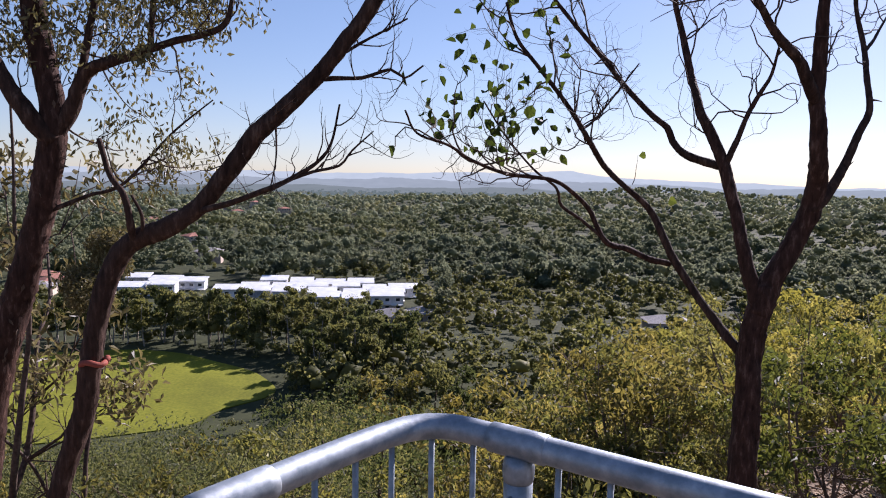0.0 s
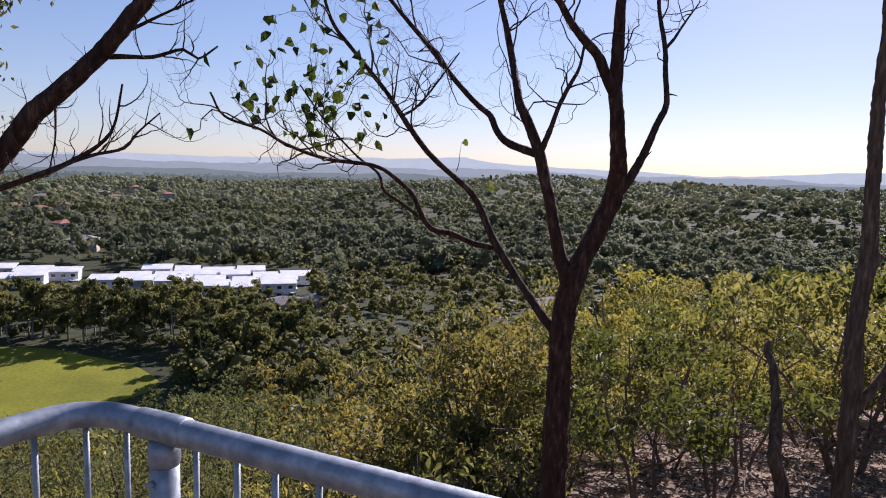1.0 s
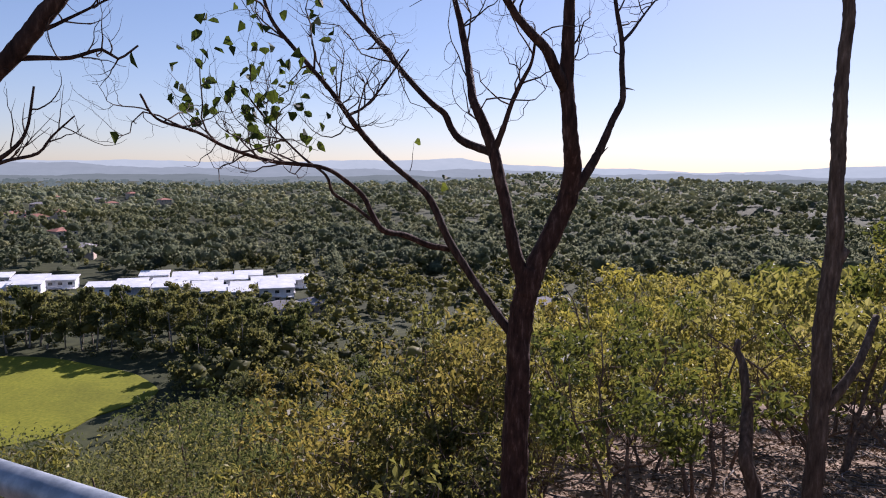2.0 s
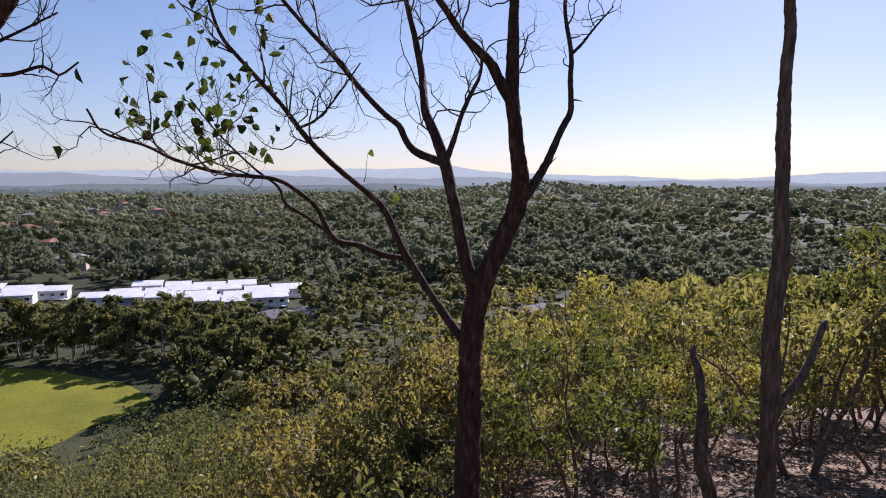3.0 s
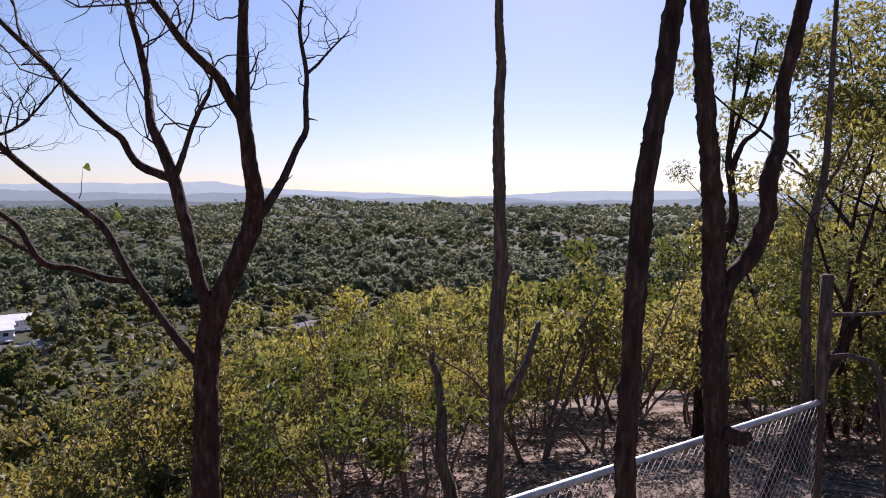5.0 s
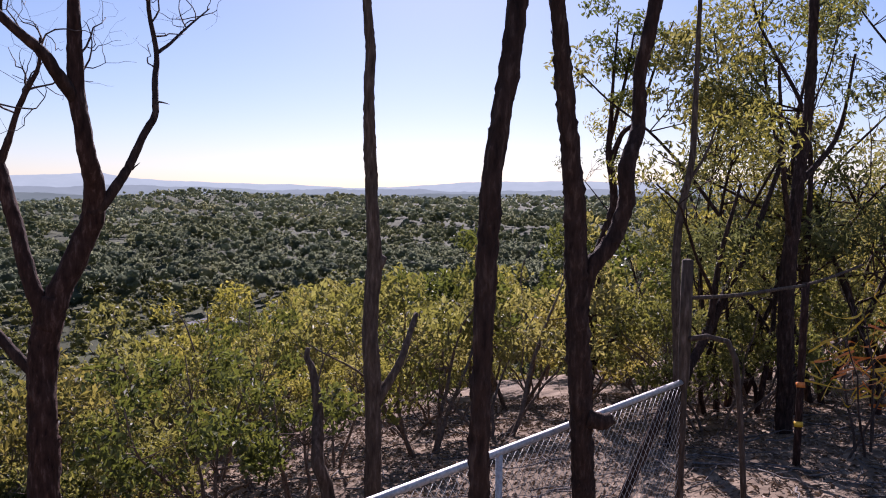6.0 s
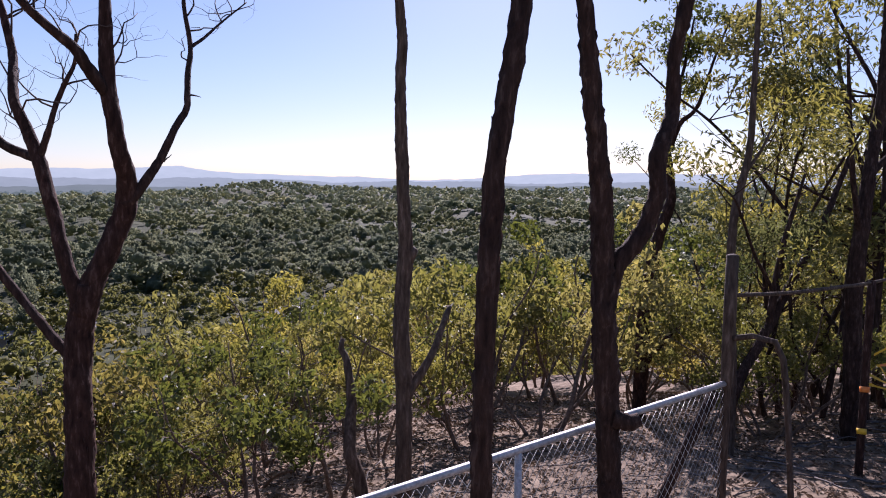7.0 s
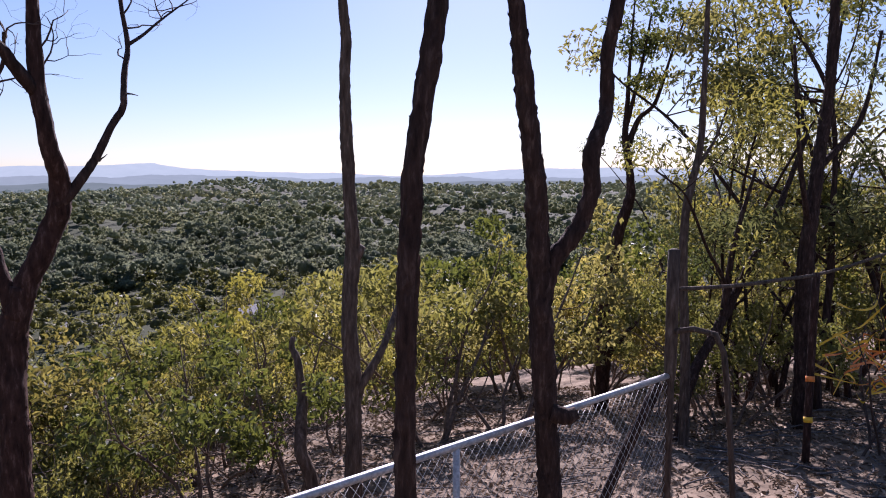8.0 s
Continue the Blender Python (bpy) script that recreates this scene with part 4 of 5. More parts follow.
SH = "leafy green shrub with many thin stems on the slope"
shrubs = [bushy("shrub", SH, "shrub", 4, 2.6, 1.0, 1900, 0.088, 0.042, LEAF_SHRUB, BRUSH_LIT, 201, 0.028, 0.62, 0.45, 0.29, 0.15),
          bushy("shrub", SH, "shrub", 5, 2.2, 1.1, 1900, 0.085, 0.042, LEAF_SHRUB, BRUSH_LIT, 202, 0.026, 0.62, 0.45, 0.29, 0.15),
          bushy("shrub", SH, "shrub", 3, 3.0, 0.9, 1700, 0.09, 0.042, LEAF_SHRUB, BRUSH_LIT, 203, 0.03, 0.58, 0.45, 0.29, 0.15),
          bushy("shrub", "olive-gold shrub with thin dark stems", "shrub", 4, 2.5, 1.0, 1800, 0.086, 0.042, LEAF_OLIVE, BRUSH_LIT, 204, 0.028, 0.62, 0.45, 0.29, 0.15)]
shrubs_low = [bushy("shrub", "olive green bush on the steep slope", "shrub", 4, 2.2, 1.2, 3200, 0.07, 0.035, LEAF_SHRUB, BRUSH_LIT, 205, 0.03, 0.5, 0.4, 0.3, 0.11),
              bushy("shrub", "golden-green bush on the steep slope", "shrub", 5, 2.4, 1.3, 3200, 0.07, 0.035, LEAF_GOLD, BRUSH_LIT, 206, 0.03, 0.52, 0.4, 0.3, 0.11),
              bushy("shrub", "dry olive bush on the steep slope", "shrub", 4, 2.2, 1.2, 3200, 0.07, 0.034, LEAF_OLIVE, BRUSH_LIT, 209, 0.03, 0.5, 0.4, 0.3, 0.11)]
low_bushes = [bushy("shrub", "low leafy bush close below the lookout", "shrub", 5, 1.3, 0.8, 650, 0.09, 0.042, LEAF_SHRUB, BRUSH_LIT, 221, 0.02, 0.5, 0.35, 0.15), bushy("shrub", "low golden-green bush close below the lookout", "shrub", 5, 1.2, 0.8, 620, 0.088, 0.042, LEAF_OLIVE, BRUSH_LIT, 222, 0.02, 0.5, 0.35, 0.15)]
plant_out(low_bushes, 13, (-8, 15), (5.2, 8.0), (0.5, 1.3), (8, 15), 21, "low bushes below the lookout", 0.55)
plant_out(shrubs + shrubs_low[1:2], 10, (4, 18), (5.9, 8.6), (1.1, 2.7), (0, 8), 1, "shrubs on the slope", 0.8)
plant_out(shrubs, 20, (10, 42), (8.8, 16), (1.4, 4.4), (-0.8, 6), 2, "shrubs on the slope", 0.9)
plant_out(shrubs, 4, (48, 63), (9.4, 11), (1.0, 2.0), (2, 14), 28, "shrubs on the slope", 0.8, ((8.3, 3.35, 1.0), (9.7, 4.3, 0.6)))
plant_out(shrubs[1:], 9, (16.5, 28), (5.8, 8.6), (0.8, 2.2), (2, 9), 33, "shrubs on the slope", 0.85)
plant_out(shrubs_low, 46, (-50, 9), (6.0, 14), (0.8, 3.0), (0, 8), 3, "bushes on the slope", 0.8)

MT = "grey-green eucalypt on the hillside with an open crown"
slope_trees = [gum_tree(MT, 7.5, 2.6, 850, 0.54, 0.23, LEAF_TREE, BARK_GREY, 301, 0.12), gum_tree(MT, 8.5, 2.4, 850, 0.54, 0.23, LEAF_TREE, BARK_GREY, 302, 0.13),
               gum_tree(MT, 7.0, 2.8, 850, 0.52, 0.24, LEAF_TREE, BARK_GREY, 303, 0.12), gum_tree("golden-green eucalypt on the hillside in full sun", 7.0, 2.6, 850, 0.52, 0.23, LEAF_GOLD, BARK_GREY, 304, 0.12)]
DT = "dull olive young eucalypt on the lower slope"
dark_trees = [gum_tree(DT, 7.4, 2.3, 2900, 0.12, 0.062, LEAF_TREE, BARK_GREY, 313, 0.09, 26, 0.3), gum_tree(DT, 6.8, 2.5, 2900, 0.12, 0.062, LEAF_TREE, BARK_GREY, 314, 0.09, 28, 0.25)]
close_trees = [gum_tree("bright green young eucalypt on the slope", 4.6, 1.7, 1500, 0.165, 0.085, LEAF_SHRUB, BARK_GREY, 311, 0.06, 18, 0.25), gum_tree("golden-green young eucalypt on the slope", 4.8, 1.6, 1500, 0.165, 0.085, LEAF_GOLD, BARK_GREY, 312, 0.06, 18, 0.25)]
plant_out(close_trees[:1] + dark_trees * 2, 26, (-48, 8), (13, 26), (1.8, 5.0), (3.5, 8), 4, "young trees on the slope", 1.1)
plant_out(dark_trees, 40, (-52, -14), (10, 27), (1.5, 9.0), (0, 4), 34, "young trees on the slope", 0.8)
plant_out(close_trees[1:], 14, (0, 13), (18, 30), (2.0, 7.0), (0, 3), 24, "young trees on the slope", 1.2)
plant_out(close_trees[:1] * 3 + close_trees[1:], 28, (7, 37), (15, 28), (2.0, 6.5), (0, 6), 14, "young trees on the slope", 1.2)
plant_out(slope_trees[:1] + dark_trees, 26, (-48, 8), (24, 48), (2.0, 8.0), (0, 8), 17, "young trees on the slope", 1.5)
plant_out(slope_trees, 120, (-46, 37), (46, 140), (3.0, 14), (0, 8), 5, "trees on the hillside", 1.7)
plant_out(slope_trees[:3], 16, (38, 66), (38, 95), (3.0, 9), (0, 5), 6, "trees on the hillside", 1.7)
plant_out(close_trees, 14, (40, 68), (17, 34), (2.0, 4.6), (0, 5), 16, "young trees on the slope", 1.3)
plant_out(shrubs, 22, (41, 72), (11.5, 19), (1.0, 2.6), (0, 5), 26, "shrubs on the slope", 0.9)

dry = bushy("tree", "half-dead young tree with dry brown-green leaves", "tree", 4, 4.2, 1.1, 2600, 0.08, 0.03, LEAF_DRY, TWIG, 208, 0.03, 0.2, 0.6)
stand(dry, USED, pose(-5.4, 6.1, float(ground_z(-5.4, 6.1)), 0, 0, 40), (1.9 - float(ground_z(-5.4, 6.1))) / dry["tall"])
tall_dry = bushy("tree", "tall thin tree with dry brown-gold leaves", "tree", 3, 2.0 - float(ground_z(-4.2, 6.5)), 0.95, 6500, 0.06, 0.024, LEAF_DRY, TWIG, 218, 0.04, 0.1, 0.6, 0.6, 0.2)
tall_dry.location = at_ground(-4.2, 6.5)

TT = "tall eucalypt with a pale trunk at the field's edge"
field_trees = [gum_tree(TT, 13, 3.6, 950, 0.85, 0.42, LEAF_TREE, BARK_PALE, 321, 0.2, 16, 0.4), gum_tree(TT, 14, 3.3, 950, 0.85, 0.4, LEAF_TREE, BARK_PALE, 322, 0.2, 15, 0.45), gum_tree(TT, 12, 3.8, 950, 0.88, 0.42, LEAF_TREE, BARK_PALE, 323, 0.2, 16, 0.35)]


def plant_field_edge():
    rng = np.random.default_rng(7)
    spots = []
    for x in np.arange(-146, -38, 4.6):
        for row in (0, 1):
            spots.append((x + rng.normal(0, 1.2), 166 - 0.0016 * (x + 91) ** 2 * 1.2 + row * 7 + rng.normal(0, 1.6)))
    for y in np.arange(136, 164, 4):
        spots.append((-38 + 0.12 * (y - 130) + rng.normal(0, 1.5), y))
        spots.append((-33 + 0.12 * (y - 130) + rng.normal(0, 1.5), y + 2))
        spots.append((-27 + 0.12 * (y - 130) + rng.normal(0, 1.5), y - 1))
    for x, y in spots:
        k = int(rng.integers(3))
        tagged(field_trees[k], group="trees round the field")
        stand(field_trees[k], USED, pose(x, y, float(ground_z(x, y)) - 0.1, 0, 0, rng.uniform(0, 360)), rng.uniform(0.95, 1.3))


plant_field_edge()
spire = gum_tree("tall dark spreading tree beside the townhouses", 17, 5.2, 2200, 0.9, 0.5, LEAF_FAR_HAZED, BARK_GREY, 341, 0.3, 26, 0.2)
spire.matrix_basis = pose(-20.5, 226, float(ground_z(-20.5, 226)) - 0.2) @ Matrix.Diagonal((0.95, 0.95, 1.2, 1))

# ---- the thicket past the fence ----
WT = "slender bushland tree with wind-blown feathery foliage"
thicket = [bushy("tree", WT, "tree", 2, 5.6, 1.6, 2700, 0.085, 0.028, LEAF_OLIVE, BARK, 401, 0.042, 0.6, 0.3, 0.28, 0.16), bushy("tree", WT, "tree", 2, 6.2, 1.5, 2700, 0.085, 0.028, LEAF_SHRUB, BARK, 402, 0.042, 0.62, 0.3, 0.3, 0.17),
           bushy("tree", WT, "tree", 3, 5.0, 1.7, 2700, 0.083, 0.028, LEAF_OLIVE, BARK_RED, 403, 0.04, 0.62, 0.3, 0.24, 0.16), bushy("tree", WT, "tree", 2, 6.0, 1.4, 2700, 0.085, 0.028, LEAF_TREE, BARK, 404, 0.04, 0.6, 0.3, 0.3, 0.17)]


def plant_thicket():
    rng = np.random.default_rng(9)
    for x, y, s in ((10.4, 5.9, 1.05), (10.4, 5.2, 1.2), (11.4, 3.9, 1.3), (12.4, 6.8, 1.25), (13.4, 4.6, 1.35), (14.6, 7.4, 1.3), (13.2, 2.6, 1.3), (16.5, 10, 1.3), (13.8, 9.2, 1.15), (15.8, 5.0, 1.4), (11.0, 6.2, 1.3), (14.6, 3.4, 1.4), (17, 7, 1.4), (10.9, 4.7, 1.4), (12.6, 5.6, 1.5), (14.6, 5.4, 1.75), (12.2, 5.2, 1.45)):
        k = int(rng.integers(4))
        tagged(thicket[k], group="trees past the fence")
        stand(thicket[k], USED, pose(x, y, float(ground_z(x, y)) - 0.1, 0, rng.uniform(-4, 8), rng.uniform(0, 360)), s)


plant_thicket()
windy = make_bare_trunk("crooked brown bushland tree with clumps of bright leaves", (9.40, 7.42), [(9.40, 7.42, -1.92), (9.41, 7.39, -0.66), (9.51, 7.31, 0.50), (9.62, 7.19, 1.07), (9.65, 7.16, 1.38), (9.57, 7.24, 2.13)], 0.13, 0.055, BARK_RED, 150,
                        [([(9.57, 7.24, 2.13), (9.61, 7.23, 2.74), (9.61, 7.21, 3.20), (9.65, 7.18, 4.10)], 0.045, 0.012), ([(9.59, 7.23, 2.26), (9.73, 7.08, 3.18), (9.81, 7.00, 3.90)], 0.035, 0.012), ([(9.62, 7.21, 1.97), (9.72, 7.11, 2.37), (9.88, 6.94, 2.62), (10.04, 6.79, 3.34), (10.20, 6.60, 4.03)], 0.045, 0.012), ([(9.40, 7.40, -1.38), (9.61, 7.23, -0.99), (9.80, 7.02, -0.62), (9.97, 6.86, -0.26)], 0.05, 0.015)], 12, 0.05, 50, 9)
leaf_clumps(windy, 6, 950, 0.28, 0.085, 0.034, LEAF_SHRUB, 151)
make_bare_trunk("slim pale sapling trunk rising past the fence corner", (8.05, 4.6), [(8.04, 4.6, -0.53), (7.95, 4.6, 0.46), (7.97, 4.6, 1.17), (8.14, 4.6, 1.82), (8.17, 4.6, 2.52), (8.18, 4.6, 3.37), (8.2, 4.6, 4.2)], 0.06, 0.02, BARK_GREY, 120, [([(8.0, 4.6, 1.5), (8.3, 4.55, 1.9), (8.5, 4.5, 2.4)], 0.02, 0.008)], 10, 0.03, 20, 6)
make_bare_trunk("thick dark bushland tree trunk past the gate frame", (9.7, 4.3), [(9.65, 4.3, -0.7), (9.6, 4.3, 0.5), (9.7, 4.3, 1.4), (9.95, 4.35, 2.6), (10.05, 4.4, 4.2)], 0.11, 0.05, BARK, 130, [([(9.63, 4.3, 0.9), (9.25, 4.2, 1.7), (9.05, 4.2, 2.9)], 0.04, 0.015), ([(9.75, 4.3, 1.6), (10.35, 4.2, 2.2), (10.65, 4.2, 3.2)], 0.04, 0.015)], 12, 0.05, 60, 8)
make_bare_trunk("dark leaning bushland trunk behind the fence corner", (8.3, 4.9), [(8.45, 4.9, -0.9), (8.9, 4.9, -0.3), (9.4, 4.9, 0.4), (9.8, 4.9, 0.9), (10.4, 4.9, 2.0)], 0.075, 0.03, BARK, 140, [([(9.0, 4.9, -0.15), (9.0, 4.8, 0.7), (9.2, 4.7, 1.6)], 0.05, 0.015)], 12, 0.05, 40, 8)

# ---- houses in the valley ----


def box(x0, y0, z0, x1, y1, z1):
    bm = bmesh.new()
    bmesh.ops.create_cube(bm, size=1)
    for v in bm.verts:
        v.co = Vector(((x0 + x1) / 2 + v.co.x * (x1 - x0), (y0 + y1) / 2 + v.co.y * (y1 - y0), (z0 + z1) / 2 + v.co.z * (z1 - z0)))
    me = bpy.data.meshes.new("box")
    bm.to_mesh(me)
    bm.free()
    return me


def windows_on(house, w, d, floors, high):
    for f in range(floors):
        for k in range(max(2, int(w / 3.2))):
            x = -w / 2 + (k + 0.5) * w / max(2, int(w / 3.2))
            win = part("window", box(x - 0.85, -d / 2 - 0.06, f * high + 0.9, x + 0.85, -d / 2 + 0.05, f * high + 2.2), RENDER_WHITE, house, "white window frame")
            part("pane", box(x - 0.75, -d / 2 - 0.075, f * high + 1.0, x + 0.75, -d / 2 - 0.062, f * high + 2.1), GLASS_DARK, win)


def townhouse(w, d, wall):
    house = thing("house", "white two-storey townhouse in a row, flat roof tipped toward the camera", "house")
    part("wall", box(-w / 2, -d / 2, -1, w / 2, d / 2, 5.75), wall, house)
    part("parapet", box(-w / 2, d / 2 - 0.3, 5.75, w / 2, d / 2, 6.5), wall, house)
    roof = box(-w / 2 - 0.5, -d / 2 - 0.7, 5.75, w / 2 + 0.5, d / 2 + 0.5, 6.1)
    # slab raised at the back so more roof shows to the camera
    for v in roof.vertices:
        v.co.z += 0.12 * (v.co.y + d / 2)
    part("roof", roof, WHITE_ROOF, house, "white sheet roof with a deep edge")
    part("balcony", box(-w / 2 + 0.4, -d / 2 - 1.3, 2.7, w * 0.1, -d / 2, 2.95), RENDER_WHITE, house)
    part("garage_roof", box(w * 0.1, -d / 2 - 2.6, 2.6, w / 2, -d / 2, 2.85), WHITE_ROOF, house)
    windows_on(house, w, d, 2, 2.9)
    return house


def hip_house(w, d, roof, label):
    house = thing("house", label, "house")
    part("wall", box(-w / 2, -d / 2, -5, w / 2, d / 2, 3.0), BRICKWORK, house)
    e, r = 0.6, min(w, d) / 2
    v = [(-w / 2 - e, -d / 2 - e, 3), (w / 2 + e, -d / 2 - e, 3), (w / 2 + e, d / 2 + e, 3), (-w / 2 - e, d / 2 + e, 3), (-w / 2 + r, 0, 5.0), (w / 2 - r, 0, 5.0)]
    part("roof", mesh_of("roof", v, [(1, 2, 5), (3, 0, 4), (0, 2, 1), (0, 3, 2)], [(0, 1, 5, 4), (2, 3, 4, 5)]), roof, house)
    windows_on(house, w, d, 1, 2.9)
    return house


SUBURB = [(-290, 524), (-268, 540), (-308, 560), (-316, 622), (-296, 640), (-338, 650), (-278, 809), (-330, 790), (-374, 860), (-350, 900), (-410, 820), (-165, 355), (-205, 420), (-246, 470), (-225, 640), (-190, 262), (-205, 275), (-186, 246)]


def make_houses():
    th = [townhouse(10.5, 7, RENDER_WHITE), townhouse(9, 7, RENDER_GREY), townhouse(12, 7.5, RENDER_WHITE)]
    rng = np.random.default_rng(23)
    spots = [(x, y0 + 0.12 * (x + 75)) for y0, xs in ((244, (-68, -56.5, -45)), (255, (-109, -97, -85, -72, -59, -46)), (267, (-103, -91, -79, -66, -54, -42)), (279, (-99, -87, -75, -62)), (262, (-163, -151, -138)), (281, (-158, -146, -133))) for x in xs]
    homes = {}
    for i, (x, y) in enumerate(spots):
        tagged(th[i % 3], group="townhouses")
        stand(th[i % 3], homes, pose(x, y + rng.normal(0, 0.8), float(ground_z(x, y)) - rng.uniform(1.0, 2.6), 0, 0, 13 + rng.uniform(-2, 2)), 1.0)
    hips = [hip_house(14, 10, ROOF_GREY, "grey-roofed brick house among the trees"), hip_house(13, 10, ROOF_RED, "terracotta-roofed house among the trees")]
    for i, (x, y) in enumerate([(-36, 214), (-27, 224), (-0.5, 224), (53.5, 223.5), *SUBURB]):
        h = hips[0] if i < 4 or i % 3 == 0 else hips[1]
        stand(h, homes, pose(x, y, float(ground_z(x, y)) + (0.4 if y < 300 else 3.5), 0, 0, i * 41 % 60), 1.0)
    shed = thing("shed", "small white-roofed shed in the hillside trees", "shed")
    part("wall", box(-2, -1.5, -3, 2, 1.5, 2.4), BRICKWORK, shed)
    part("roof", box(-2.3, -1.9, 2.4, 2.3, 1.9, 2.6), WHITE_ROOF, shed)
    shed.matrix_basis = pose(24.5, 119, -30.5, 12, 0, 20)


make_houses()

# ---- woods ----


def in_clearing(x, y):
    lawn = ((x + 91) / 46) ** 2 + ((y - 128) / 34) ** 2 < 1
    homes = (x > -180) & (x < -32) & (y > 222) & (y < 294)
    roof_gaps = np.zeros(x.shape, bool)
    # openings shifted toward the camera so these roofs show
    for a, b in SUBURB:
        roof_gaps |= np.hypot(x - a * (1 - 10 / math.hypot(a, b)), y - b * (1 - 10 / math.hypot(a, b))) < 19
    # strips kept free of crowns along the camera's line of sight
    for a, b in ((53.5, 223.5), (-36, 214)):
        away = np.hypot(a, b)
        along, aside = (x * a + y * b) / away, np.abs(x * b - y * a) / away
        roof_gaps |= (along > away - 34) & (along < away + 9) & (aside < 8)
    return lawn | homes | roof_gaps


GOLDEN = (1 + 5 ** 0.5) / 2
ICO_V = units(np.array([(-1, GOLDEN, 0), (1, GOLDEN, 0), (-1, -GOLDEN, 0), (1, -GOLDEN, 0), (0, -1, GOLDEN), (0, 1, GOLDEN), (0, -1, -GOLDEN), (0, 1, -GOLDEN), (GOLDEN, 0, -1), (GOLDEN, 0, 1), (-GOLDEN, 0, -1), (-GOLDEN, 0, 1)]))
ICO_F = np.array([(a, b, c) for a in range(12) for b in range(a + 1, 12) for c in range(b + 1, 12) if max(np.linalg.norm(ICO_V[a] - ICO_V[b]), np.linalg.norm(ICO_V[b] - ICO_V[c]), np.linalg.norm(ICO_V[a] - ICO_V[c])) < 1.1])
ICO_F = np.array([f if np.dot(np.cross(ICO_V[f[1]] - ICO_V[f[0]], ICO_V[f[2]] - ICO_V[f[0]]), ICO_V[f[0]]) > 0 else f[::-1] for f in ICO_F])


def canopy(name, label, count, az_range, r_range, crown, height, per, leaf_len, seed, lumps, leaf, kind="stuff", squat=0.8, even=1.0, core_size=1.0):
    """Many crowns, too far and too many to count: domes of rough leaf masses with loose sprays of leaves round them."""
    rng = np.random.default_rng(seed)
    az = np.radians(rng.uniform(*az_range, count))
    r = (r_range[0] ** even + rng.uniform(0, 1, count) * (r_range[1] ** even - r_range[0] ** even)) ** (1 / even)
    x, y = r * np.sin(az), r * np.cos(az)
    ok = ~in_clearing(x, y)
    x, y = x[ok], y[ok]
    n = len(x)
    size = crown * (0.24 + 0.52 * rng.uniform(0, 1, n) ** 1.9)
    tall = height * rng.uniform(0.55, 1.25, n)
    base = np.stack([x, y, ground_z(x, y) + tall], -1)
    out = units(rng.standard_normal((n, lumps, 3)) + np.array((0, 0, 0.35)))
    lump_off = out * rng.uniform(0.25, 0.75, (n, lumps, 1)) * np.array((1, 1, squat))
    lump_r = rng.uniform(0.22, 0.5, (n, lumps))
    core = ICO_V[None, None] * (lump_r[..., None] * core_size * rng.uniform(0.55, 1.22, (n, lumps, 12)))[..., None] * np.array((1, 1, 0.82))
    cv = (base[:, None, None] + (lump_off[:, :, None] + core) * size[:, None, None, None]).reshape(-1, 3)
    cf = (np.arange(n * lumps)[:, None, None] * 12 + ICO_F[None]).reshape(-1, 3)
    which = rng.integers(0, lumps, (n, per))
    shell = units(rng.standard_normal((n, per, 3)) + np.array((0, -0.2, 0.3)))
    rad = np.take_along_axis(lump_r, which, 1)[..., None] * rng.uniform(0.85, 1.12, (n, per, 1))
    c = base[:, None] + (np.take_along_axis(lump_off, which[..., None], 1) + shell * rad * np.array((1, 1, 0.82))) * size[:, None, None]
    face = (shell + 0.3 * rng.standard_normal((n, per, 3))).reshape(-1, 3)
    sprays = leaf_mesh(name, c.reshape(-1, 3), face, leaf_len, leaf_len * 0.7, rng, 0.06)
    sv = np.empty(len(sprays.vertices) * 3, dtype=np.float32)
    sprays.vertices.foreach_get("co", sv)
    st = np.empty(len(sprays.loops), dtype=np.int32)
    sprays.loops.foreach_get("vertex_index", st)
    bpy.data.meshes.remove(sprays)
    me = mesh_of(name, np.vstack([cv, sv.reshape(-1, 3)]), np.vstack([cf, st.reshape(-1, 3) + len(cv)]), None, len(cf) / (len(cf) + len(st) / 3) + 1e-9)
    me.materials.append(leaf)
    tagged(new(name, me), label, "woods", kind=kind)


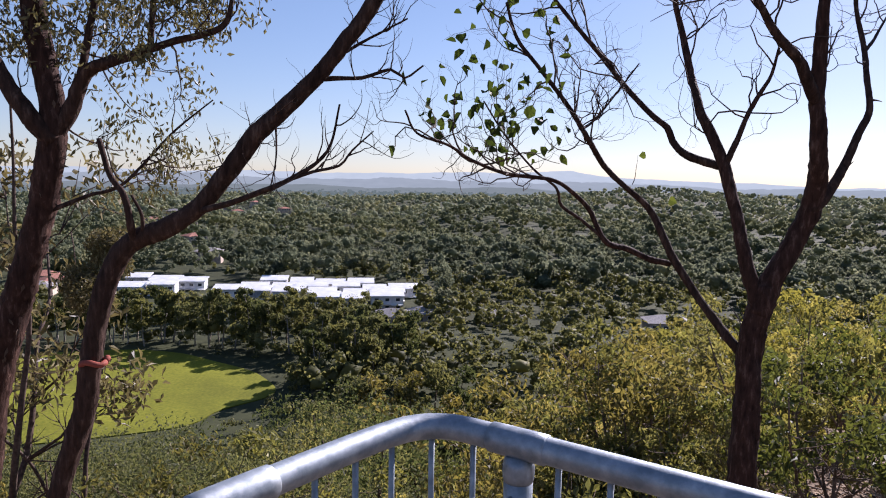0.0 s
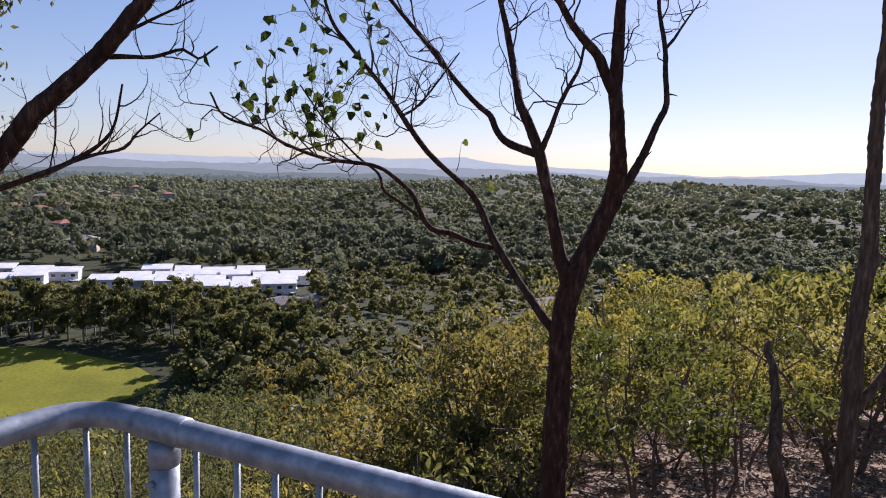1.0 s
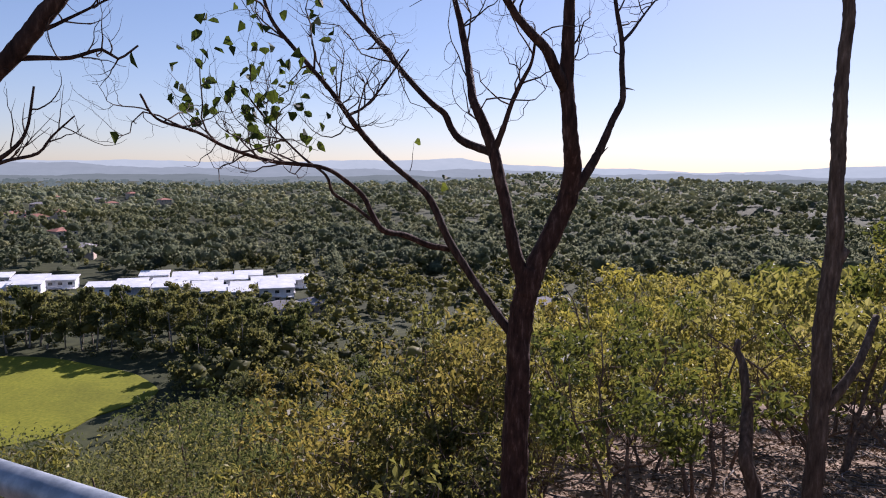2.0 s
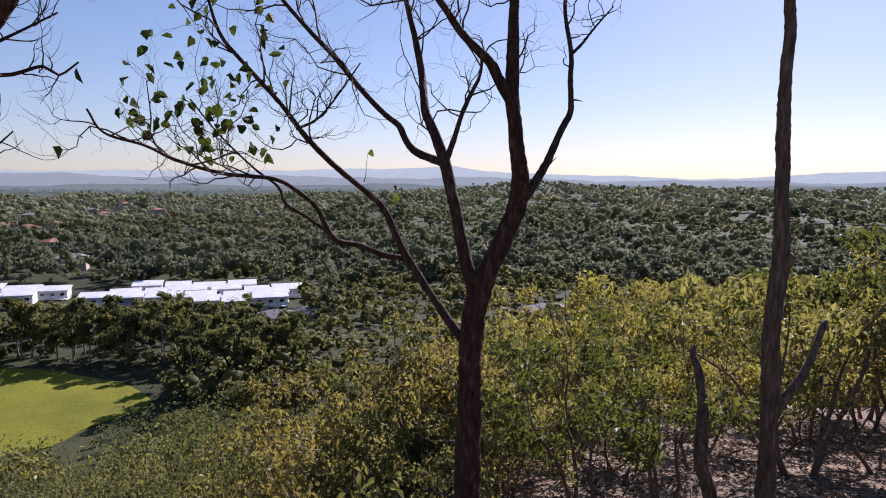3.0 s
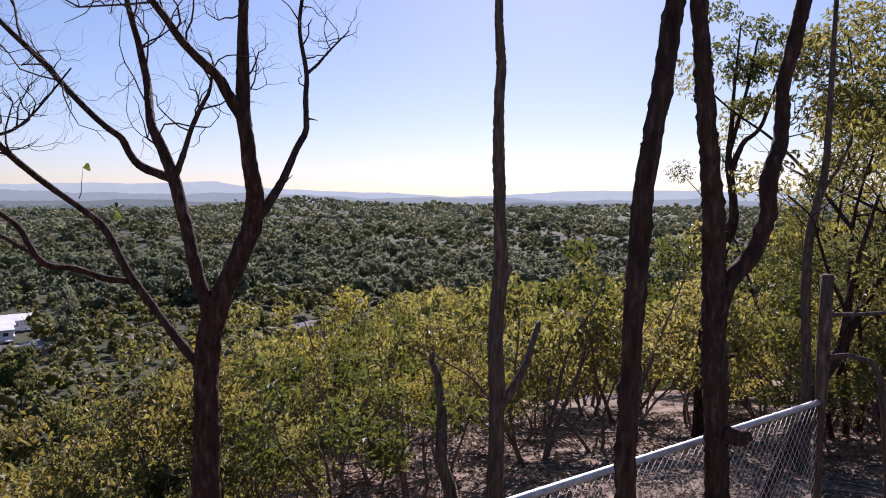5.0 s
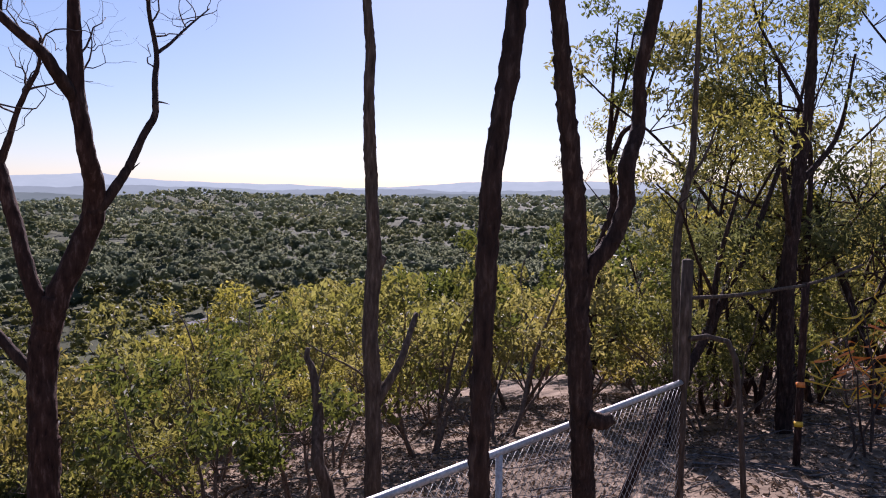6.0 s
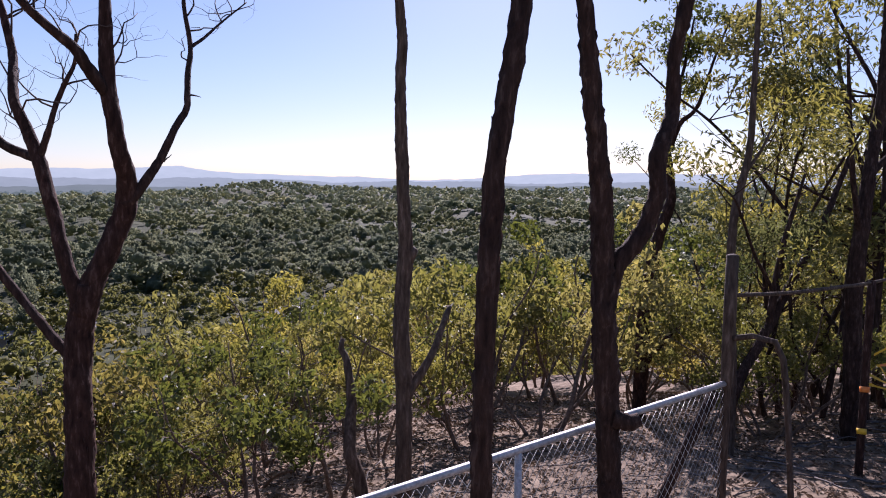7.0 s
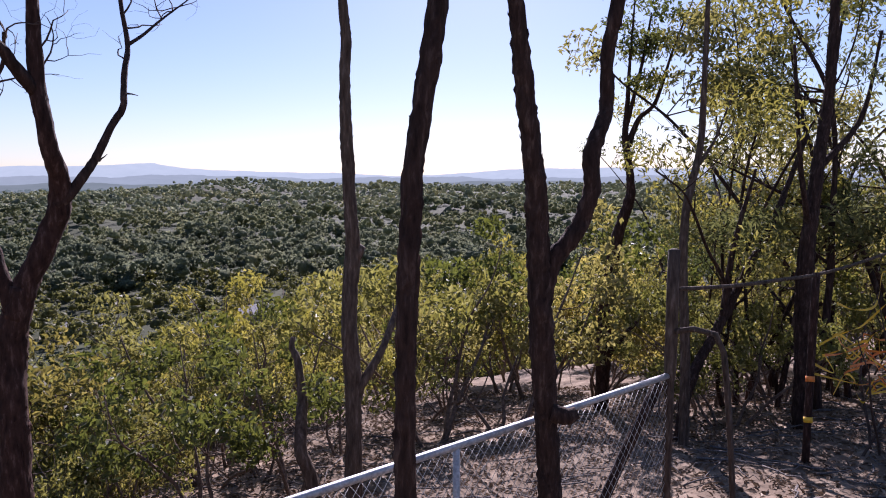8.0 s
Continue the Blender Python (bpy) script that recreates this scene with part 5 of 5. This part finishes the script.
canopy("undergrowth", "low scrub covering the steep hillside", 1800, (-50, 66), (34, 190), 4.2, 1.1, 42, 0.48, 9, 3, LEAF_TREE, core_size=0.45)
canopy("undergrowth", "mid-height scrub between the houses and the slope", 750, (-22, 44), (95, 330), 7.5, 3.5, 66, 0.72, 19, 4, LEAF_TREE, even=1.4, core_size=0.66)
canopy("woods", "dark green eucalypt woods on the valley floor", 1100, (-46, 46), (125, 330), 9.5, 6.0, 85, 0.9, 1, 5, LEAF_TREE, even=1.5, core_size=0.72)
canopy("woods", "dense dark eucalypt forest just beyond the houses", 1500, (-46, 58), (285, 470), 15, 8, 84, 1.25, 2, 5, LEAF_FAR_HAZED, even=1.3, core_size=0.76)
canopy("woods", "dense grey-green eucalypt forest rising beyond the houses", 2300, (-46, 58), (450, 720), 14, 8, 38, 1.4, 12, 4, LEAF_FAR_HAZED, even=1.3, core_size=0.84)
canopy("woods", "grey-green forest paled for haze, covering the far ridge", 7800, (-46, 60), (690, 1700), 18, 6, 6, 2.2, 3, 3, LEAF_RIDGE_HAZED, squat=0.7, core_size=0.92)
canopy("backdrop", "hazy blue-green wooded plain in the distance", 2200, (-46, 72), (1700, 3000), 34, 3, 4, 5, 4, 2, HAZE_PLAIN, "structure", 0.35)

# ---- litter and sticks on the ground ----


def make_litter():
    rng = np.random.default_rng(15)
    n = 26000
    az, d = np.radians(rng.uniform(-5, 75, n)), np.sqrt(rng.uniform(3.0 ** 2, 14 ** 2, n))
    x, y = 1.2 + d * np.sin(az), d * np.cos(az)
    c = np.stack([x, y, ground_z(x, y) + 0.012], -1)
    face = rng.normal(0, 0.35, (n, 3)) + np.array((0, 0, 1))
    me = leaf_mesh("leaf_litter", c, face, 0.085, 0.03, rng, 0.3)
    me.materials.append(LEAF_LITTER)
    tagged(new("leaf_litter", me), "dry brown and grey fallen leaves on the soil", "leaf litter", kind="stuff")
    sticks = Tubes()
    for _ in range(560):
        a, r = rng.uniform(0, 75), rng.uniform(3.5, 13)
        px, py = 1.2 + r * math.sin(radians(a)), r * math.cos(radians(a))
        row = wander((px, py, float(ground_z(px, py)) + 0.02), (rng.standard_normal(), rng.standard_normal(), 0.02), rng.uniform(0.25, 1.1), rng.uniform(0.004, 0.014), rng, 0.18, 0.0, 5)
        row[:, 2] = ground_z(row[:, 0], row[:, 1]) + rng.uniform(0.01, 0.07, len(row))
        sticks.add(row, 4)
    me = sticks.mesh("fallen_sticks")
    me.materials.append(GREY_WOOD)
    tagged(new("fallen_sticks", me), "grey dead sticks scattered on the soil", "sticks", kind="stuff")


make_litter()
